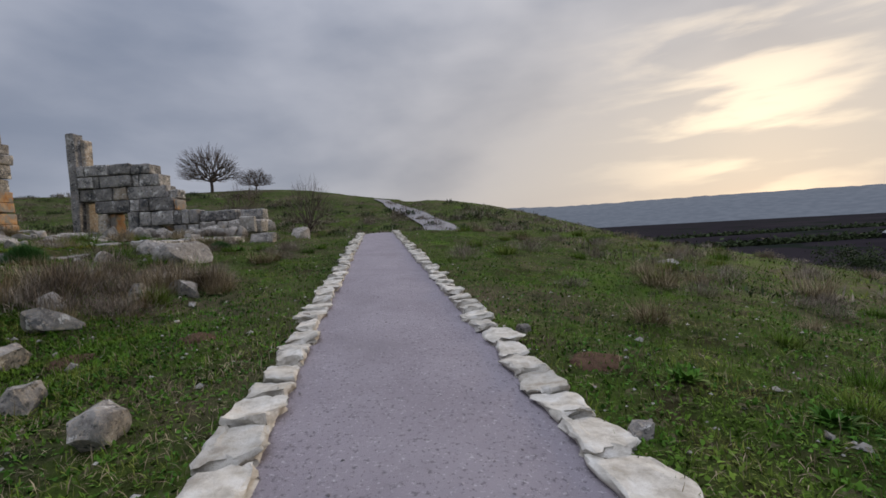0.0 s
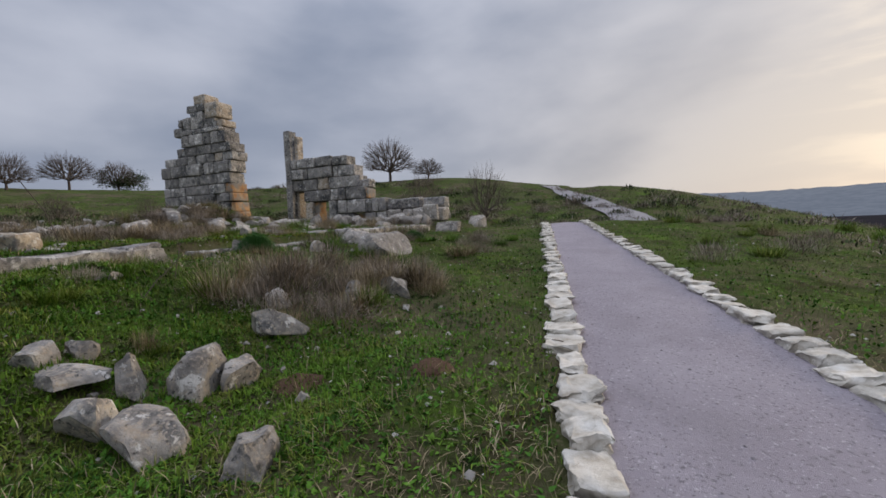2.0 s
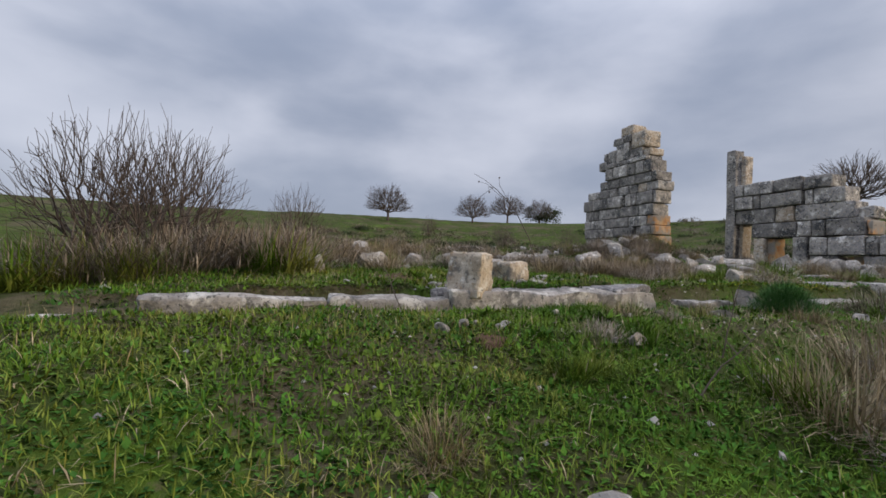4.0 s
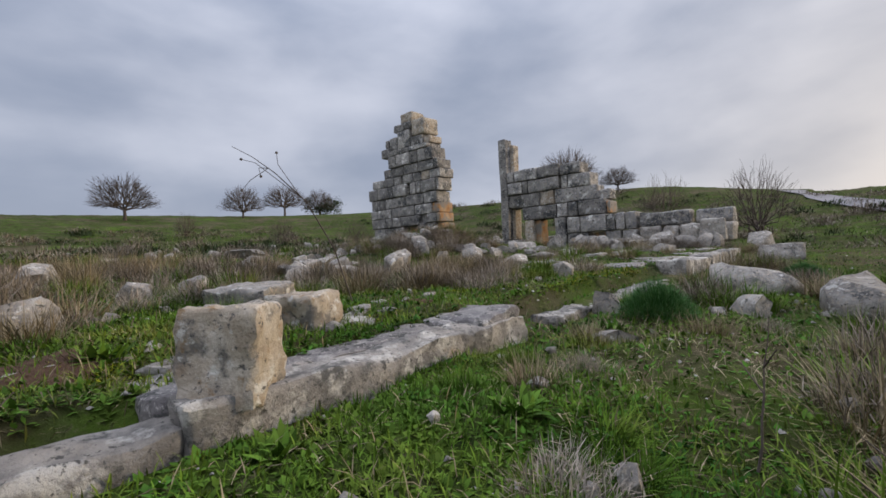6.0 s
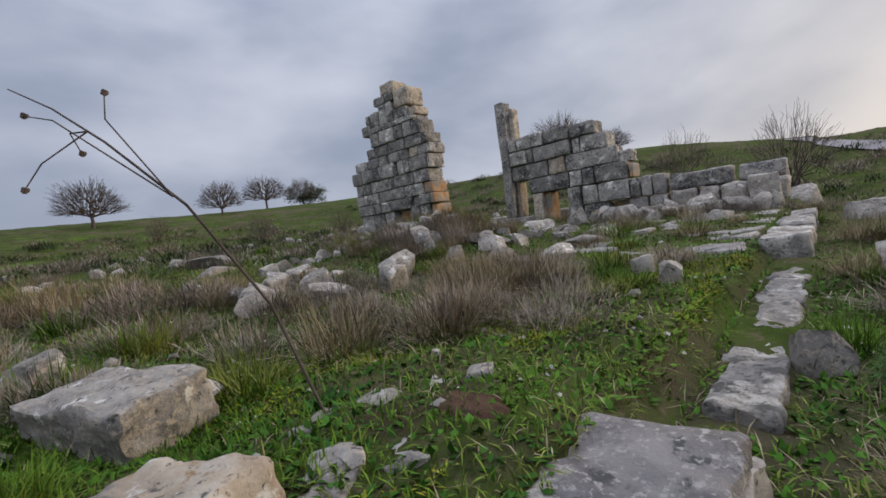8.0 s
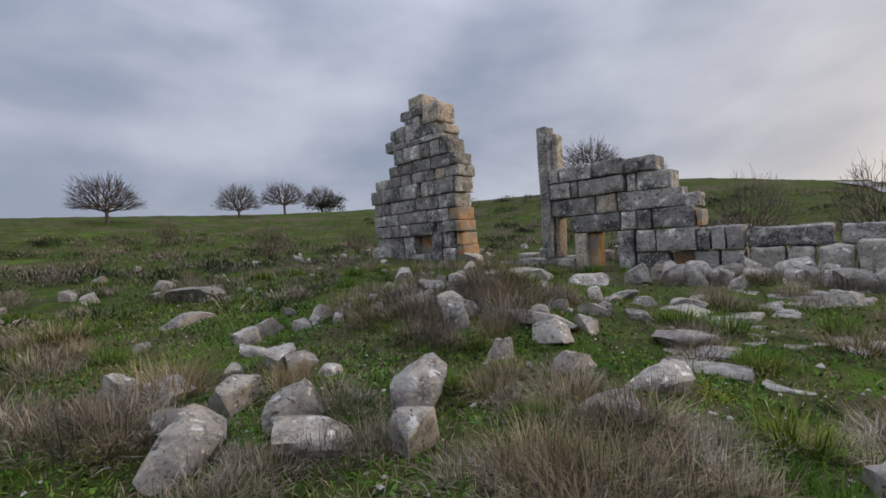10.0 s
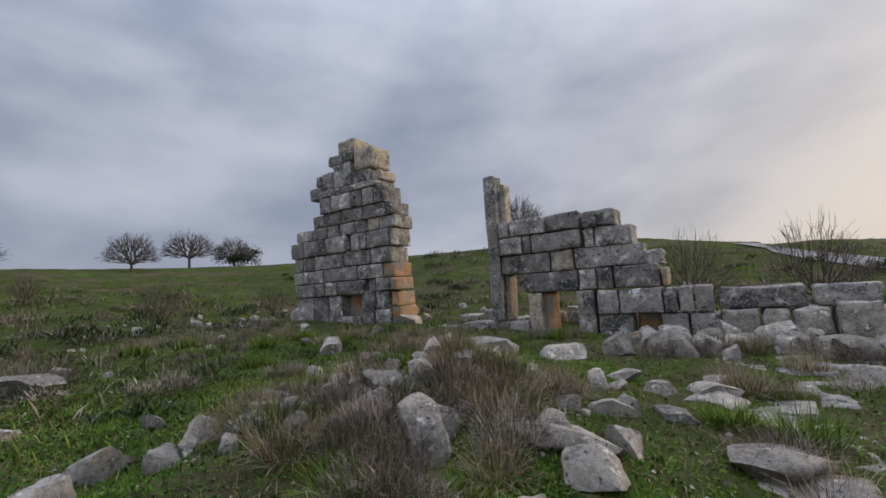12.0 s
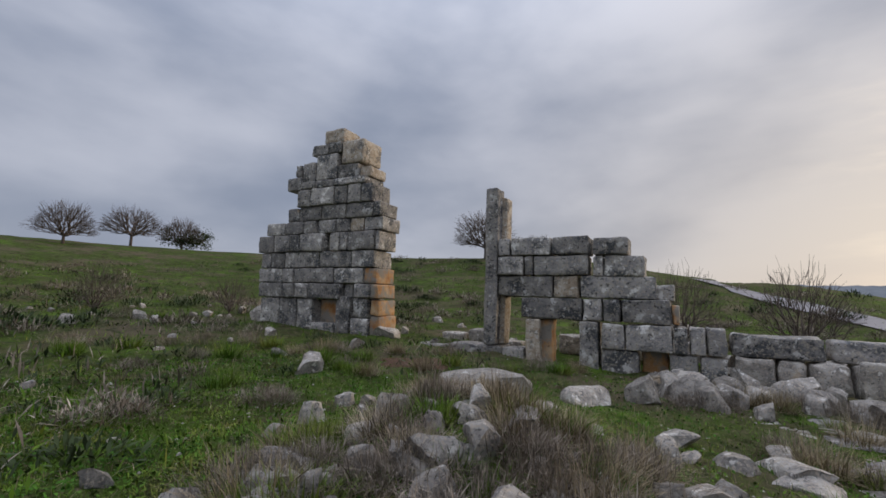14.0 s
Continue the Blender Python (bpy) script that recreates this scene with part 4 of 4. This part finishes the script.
# ---- trees and bushes ----
def tube(vs, ts, a, b, ra, rb, sides):
    d = (b - a).normalized()
    u = d.orthogonal().normalized()
    w = d.cross(u)
    o = len(vs)
    for p, r in ((a, ra), (b, rb)):
        for i in range(sides):
            an = 6.2832 * i / sides
            vs.append(p + (u * math.cos(an) + w * math.sin(an)) * r)
    for i in range(sides):
        j = (i + 1) % sides
        ts.append((o + i, o + j, o + sides + j, o + sides + i))


def bare_tree(seed, flat=0.80, trunk=0.32, thick=0.045, counts=(7, 30, 130, 520, 900), low=0.05):
    """A leafless round-headed tree of crown radius 1: trunk and limbs in one mesh, twigs in another.
    Limbs fan out from a short trunk; each order of branches carries on towards the crown's outline."""
    r = random.Random(seed)
    limbs, limb_faces, twigs, twig_faces = [], [], [], []
    base = Vector((0, 0, trunk))
    tube(limbs, limb_faces, Vector((0, 0, -0.1)), Vector((0.01, 0, trunk * 0.6)), thick * 1.15, thick, 8)
    tube(limbs, limb_faces, Vector((0.01, 0, trunk * 0.6)), base, thick, thick * 0.9, 8)
    reach = (0.20, 0.46, 0.70, 0.90, 1.0)
    rads = (thick * 0.62, thick * 0.36, thick * 0.20, thick * 0.11, thick * 0.08)
    above = [(base, Vector((0, 0, 1)), thick * 0.8)]
    off = Vector((seed * 3.3, seed * 1.7, 0))
    for level, n in enumerate(counts):
        here = []
        for i in range(n):
            a, h = 6.2832 * (i * 0.618034 + r.uniform(-0.06, 0.06)), low + (0.98 - low) * ((i + r.random()) / n)
            d = Vector((math.cos(a) * math.sqrt(max(0, 1 - h * h)), math.sin(a) * math.sqrt(max(0, 1 - h * h)), h))
            out = reach[level] * r.uniform(0.78, 1.08) * (0.94 + 0.22 * noise.noise(d * 2.2 + off))
            p = base + Vector((d.x, d.y, d.z * flat * 1.35)) * out + Vector((0, 0, 0.05 * out))
            root, rd, rr = max(above, key=lambda q: q[1].dot(d))
            mid = root.lerp(p, 0.5) + Vector((r.uniform(-1, 1), r.uniform(-1, 1), r.uniform(-0.2, 1.0))) * 0.12 * (p - root).length
            vs, ts, k = (limbs, limb_faces, 6) if level < 2 else (twigs, twig_faces, 3)
            tube(vs, ts, root, mid, min(rr, rads[level] * 1.25), rads[level], k)
            tube(vs, ts, mid, p, rads[level], rads[level] * 0.7, k)
            here.append((p, d, rads[level]))
        if level < len(counts) - 1:
            above = here
    return (np.array([tuple(v) for v in limbs]), np.array(limb_faces)), (np.array([tuple(v) for v in twigs]), np.array(twig_faces))


def tree_thing(name, label, category, seed, **kw):
    limbs, twigs = bare_tree(seed, **kw)
    ob = thing(name, label, category, "leafless trees")
    a = new("trunk", arrays("trunk", *limbs, bark, True))
    b = new("crown", arrays("crown", *twigs, bark, True))
    a.parent = b.parent = ob
    return ob


def set_down(ob, x, y, size, turn=0):
    ob.matrix_basis = pose(x, y, gz(x, y) - 0.02, 0, 0, turn) @ Matrix.Diagonal((size, size, size, 1))


def leaf_cloud(n, seed, lumps, size):
    """Leaf quads gathered in uneven lumps."""
    r = np.random.default_rng(seed)
    c = r.normal(0, 0.38, (lumps, 3)) * np.array([1.2, 1.2, 0.75]) + np.array([0, 0, 0.75])
    i = r.integers(0, lumps, n)
    p = c[i] + r.normal(0, 0.16, (n, 3))
    p[:, 2] = np.maximum(p[:, 2], 0.04)
    a, b = r.normal(0, 1, (n, 3)), r.normal(0, 1, (n, 3))
    a *= size / np.linalg.norm(a, axis=1)[:, None]
    b *= 0.5 * size / np.linalg.norm(b, axis=1)[:, None]
    v = np.stack([p - a, p + b, p + a, p - b], 1).reshape(-1, 3)
    return v, np.arange(4 * n).reshape(-1, 4)


def spread_of(ob):
    return max(v.co.x for c in ob.children for v in c.data.vertices) - min(v.co.x for c in ob.children for v in c.data.vertices)


wide_tree = tree_thing("tree", "leafless spreading tree on the hill crest", "tree", 3)
other_tree = tree_thing("tree", "leafless rounded tree on the hill crest", "tree", 8, flat=0.76, trunk=0.34)
third_tree = tree_thing("tree", "leafless twiggy tree on the hill crest", "tree", 15, flat=0.90, trunk=0.26)
bases = [(wide_tree, spread_of(wide_tree)), (other_tree, spread_of(other_tree)), (third_tree, spread_of(third_tree))]
set_down(wide_tree, -37.6, 67.3, 10.2 / bases[0][1])
set_down(other_tree, -29.4, 64.6, 5.6 / bases[1][1])
set_down(third_tree, -77.2, 34.5, 7.6 / bases[2][1])
for k, x, y, w, turn in ((0, -72.3, 18.0, 8.2, 70), (1, -84.1, 45.1, 9.4, 130), (2, -85.2, 53.2, 8.0, 40)):
    ob = copy_thing(bases[k][0], pose(0, 0, 0))
    set_down(ob, x, y, w / bases[k][1], turn)

shrub = tree_thing("bare_shrub", "leafless grey shrub on the slope", "shrub", 21, flat=1.3, trunk=0.12, thick=0.036, counts=(9, 26, 80, 240, 300), low=0.25)
sw = spread_of(shrub)
set_down(shrub, -14.2, 30.5, 3.8 / sw)
for x, y, w, turn in ((-10.2, 31.5, 4.2, 80), (-14.6, 2.0, 3.0, 20), (-13.4, 1.0, 3.0, 200), (-15.6, 4.2, 1.9, 140), (-12.9, 1.9, 2.8, 90), (-36, 20, 2.4, 60), (-33.5, 24.5, 2.2, 170), (-53, 19, 2.6, 10)):
    ob = copy_thing(shrub, pose(0, 0, 0))
    set_down(ob, x, y, w / sw, turn)

BUSHES = [arrays("foliage", *leaf_cloud(2600, 90 + s, 16, 0.055), olive_leaf) for s in range(3)]


def bush(x, y, size, k, label="dense dark green bush"):
    ob = new("bush", BUSHES[k % 3])
    ob.matrix_world = pose(x, y, gz(x, y) - 0.1 * size, 0, 0, 77 * k) @ Matrix.Diagonal((size, size, size * 0.85, 1))
    return tagged(ob, label, "bush", "green bushes")


for k, (x, y, w) in enumerate(((22.6, 28.4, 1.5), (33.8, 36.9, 1.7), (38, 37, 1.9), (36.5, 47.6, 1.4), (42, 79, 1.5), (48, 72, 1.3), (58, 76, 2.0), (64, 66, 2.4), (30, 55, 1.0), (-85.8, 55.4, 3.4), (-40.5, 37.5, 1.0))):
    bush(x, y, w, k)

# the feathery green fennel by the kerb
rf = np.random.default_rng(5)
nf = 9000
ca, cf = rf.random(nf) * 6.283, rf.random(nf) ** 0.6
cz = rf.random(nf)
cr = 0.40 * cf * np.sqrt(1 - 0.7 * cz)
v, t = blade_arrays(cr * np.cos(ca), cr * np.sin(ca), 0.40 * cz * (1 - 0.5 * cf), ca + rf.normal(0, 0.9, nf), 0.13 * rf.uniform(0.5, 1.4, nf), np.abs(rf.normal(0.75, 0.4, nf)), 0.0032 * rf.uniform(0.6, 1.4, nf), 0.5, True)
fennel_mesh = arrays("fennel", v, t, fennel_leaf)
for x, y, sx, sz in ((-8.5, 10.2, 1.0, 1.0), (-7.6, 15.6, 1.0, 0.7)):
    ob = new("fennel", fennel_mesh)
    ob.matrix_world = pose(x, y, float(turf_z(x, y)), 0, 0, 40 * x) @ Matrix.Diagonal((sx, sx, sz, 1))
    tagged(ob, "feathery bright green fennel plant beside the kerb", "plant", "fennel plants")

# loose rubble over the mound
r6 = random.Random(23)
for _ in range(90):
    x, y = r6.gauss(-16.7, 1.35), r6.gauss(14.6, 1.5)
    if y < 12.3:
        continue
    w = r6.choice((0.16, 0.22, 0.28, 0.36, 0.5))
    rock(x, y, w, w * r6.uniform(0.45, 0.8), "pale broken limestone rubble among dry scrub")
for _ in range(70):
    x, y = r6.uniform(-13.5, -4.0), r6.uniform(4.6, 13)
    if KERB - 0.8 < x < KERB + 0.15 or (x > -8.9 and y < 5.4):
        continue
    w = r6.choice((0.06, 0.08, 0.11, 0.15))
    rock(x, y, w, w * r6.uniform(0.5, 0.8), "small pale stone lying in the grass")
for _ in range(26):
    x, y = r6.uniform(-15.2, -9.9), r6.uniform(20.6, 23.1)
    w = r6.uniform(0.45, 0.95)
    rock(x, y, w, w * r6.uniform(0.55, 0.85), "weathered grey boulder fallen in front of the wall")
for _ in range(60):
    x, y = r6.uniform(-40, -20), r6.uniform(8, 34)
    w = r6.choice((0.25, 0.35, 0.6))
    rock(x, y, w, w * 0.6, "pale stone on the grassy hillside")

# the dry umbel stalk leaning over the kerb
stalk = thing("dry_umbel", "tall dry brown umbel stalk with dark seed heads", "plant")


def rod(name, points, r0, r1):
    vs, ts = [], []
    n = len(points) - 1
    for i in range(n):
        tube(vs, ts, Vector(points[i]), Vector(points[i + 1]), r0 + (r1 - r0) * i / n, r0 + (r1 - r0) * (i + 1) / n, 6)
    ob = new(name, arrays(name, [tuple(v) for v in vs], ts, bark, True))
    ob.parent = stalk
    return ob


rod("stem", [(-11.0, 8.1, 2.1), (-11.05, 7.9, 2.8), (-11.1, 7.62, 3.3), (-11.35, 7.42, 3.62), (-11.6, 7.3, 3.82), (-11.85, 7.19, 3.97)], 0.009, 0.003)
for mid, tip in (((-11.28, 7.42, 3.7), (-11.36, 7.45, 3.84)), ((-11.5, 7.28, 3.74), (-11.68, 7.21, 3.80)), ((-11.5, 7.22, 3.55), (-11.58, 7.16, 3.45)), ((-11.55, 7.34, 3.7), (-11.60, 7.38, 3.62))):
    start = (-11.12, 7.58, 3.34) if tip[2] > 3.7 else (-11.42, 7.38, 3.68)
    branch = rod("branchlet", [start, mid, tip], 0.004, 0.0025)
    bm = bmesh.new()
    bmesh.ops.create_icosphere(bm, subdivisions=2, radius=0.015)
    for v in bm.verts:
        v.co += noise.noise_vector(v.co * 60) * 0.008
        v.co += Vector(tip)
    part("seed_head", bm, bark, stalk, "dark dry seed head")

# bare branches lying and standing in the scrub
for (x, y, z), length, turn, lift in (((-16.6, 12.6, 2.9), 1.6, 130, 20), ((-9.05, 5.3, 1.75), 0.9, 200, 55), ((-7.3, 7.6, 1.65), 0.7, 40, 80), ((-6.9, 6.9, 1.5), 0.8, 100, 50), ((-2.1, 8.2, 0.935), 0.3, 160, 0)):
    vs, ts = [], []
    r = random.Random(int(x * 100))
    p0, d = Vector((0, 0, 0)), Vector((1, 0, 0))
    for i in range(6):
        d = (d + Vector((0, r.uniform(-0.25, 0.25), r.uniform(-0.15, 0.15)))).normalized()
        e = p0 + d * length / 6
        tube(vs, ts, p0, e, 0.007 * (1 - i / 8), 0.007 * (1 - (i + 1) / 8), 5)
        if i in (2, 3):
            tube(vs, ts, e, e + Vector((0.5, r.choice((-0.6, 0.6)), 0.2)) * length * 0.3, 0.005, 0.002, 4)
        p0 = e
    ob = new("dry_branch", arrays("dry_branch", [tuple(v) for v in vs], ts, bark, True))
    ob.matrix_world = pose(x, y, z, 0, -lift, turn)
    tagged(ob, "bare dark dry branch among the scrub", "branch", "dry branches")

# broad-leaved dark plants beside the kerb
v, t = blades(70, 0.14, 0.055, 0.9, 0.12, 141, curl=0.35)
herb = arrays("herb", v, t, leaf_green)
for i, (x, y, sz) in enumerate(((-8.3, 7.2, 1.0), (-8.75, 9.6, 1.1), (-8.9, 8.4, 0.8), (-7.9, 6.2, 0.7), (-9.0, 6.2, 0.9), (2.3, 6.2, 1.0), (3.1, 5.5, 0.9), (-10.2, 6.6, 0.7), (-10.6, 5.8, 1.0), (-11.2, 8.2, 0.7), (-7.0, 15.6, 1.3))):
    ob = new("herb", herb)
    ob.matrix_world = pose(x, y, float(turf_z(x, y)), 0, 0, 61 * i) @ Matrix.Diagonal((sz, sz, sz, 1))
    tagged(ob, "dark green broad-leaved herb in the turf", "plant", "broad-leaved herbs", "stuff")

# the low white shed in the valley, and hedgerows
shed = thing("shed", "long white-roofed farm shed in the valley", "building")
for name, z0, z1, w, m in (("wall", 0, 2.6, 1.0, field_mat), ("roof", 2.6, 4.2, 1.05, paint_white)):
    bm = bmesh.new()
    bmesh.ops.create_cube(bm, size=1)
    for v in bm.verts:
        v.co = Vector((v.co.x * 11 * w, v.co.y * 6 * w * (0.15 if name == "roof" and v.co.z > 0 else 1), z0 if v.co.z < 0 else z1))
    part(name, bm, m, shed, smooth=False)
shed.location = (205, 215, gz(205, 215))
r7 = np.random.default_rng(12)
for (xa, ya), (xb, yb), n in (((95, 210), (330, 240), 5200), ((110, 330), (500, 380), 4200)):
    f = r7.random(n)
    c = np.stack([xa + (xb - xa) * f, ya + (yb - ya) * f, np.zeros(n)], 1) + r7.normal(0, 1, (n, 3)) * np.array([1.2, 1.4, 0.8])
    c[:, 2] = ground_height(c[:, 0], c[:, 1]) + np.abs(c[:, 2]) * 1.6
    a = r7.normal(0, 0.6, (n, 3))
    b = r7.normal(0, 0.5, (n, 3))
    v = np.stack([c - a, c + b, c + a, c - b], 1).reshape(-1, 3)
    tagged(new("hedgerow", arrays("hedgerow", v, np.arange(4 * n).reshape(-1, 4), olive_leaf)), "dark hedgerow between valley fields", "hedge", kind="stuff")

# loose grit on the walkway
r8 = np.random.default_rng(41)
k = 6000
y = 1.5 + 14 * r8.random(k) ** 1.6
x = path_centre(y) + path_half(y) * r8.uniform(-1, 1, k)
sz = r8.uniform(0.003, 0.009, k) * np.where(r8.random(k) < 0.03, 2.4, 1)
tw = r8.random(k) * 6.283
cs, sn = np.cos(tw)[:, None], np.sin(tw)[:, None]
px_ = (tet[None, :, 0] * cs - tet[None, :, 1] * sn) * sz[:, None] + x[:, None]
py_ = (tet[None, :, 0] * sn + tet[None, :, 1] * cs) * sz[:, None] + y[:, None]
pz_ = tet[None, :, 2] * sz[:, None] + (ground_height(x, y) + 0.003)[:, None]
v = np.stack([px_, py_, pz_], 2).reshape(-1, 3)
o = np.arange(k)[:, None] * 5
t = np.concatenate([o + np.array([f]) for f in ([0, 4, 3], [4, 1, 3], [1, 2, 3], [2, 0, 3], [0, 1, 4])], 0)
grit = material("path_grit", [(0.14, 0.12, 0.125), (0.34, 0.31, 0.31)], 9, 0.9, 0.0, vary=0.5, island=True)
tagged(new("grit", arrays("grit", v, t, grit)), "fine loose grit on the footpath", "gravel", kind="stuff")
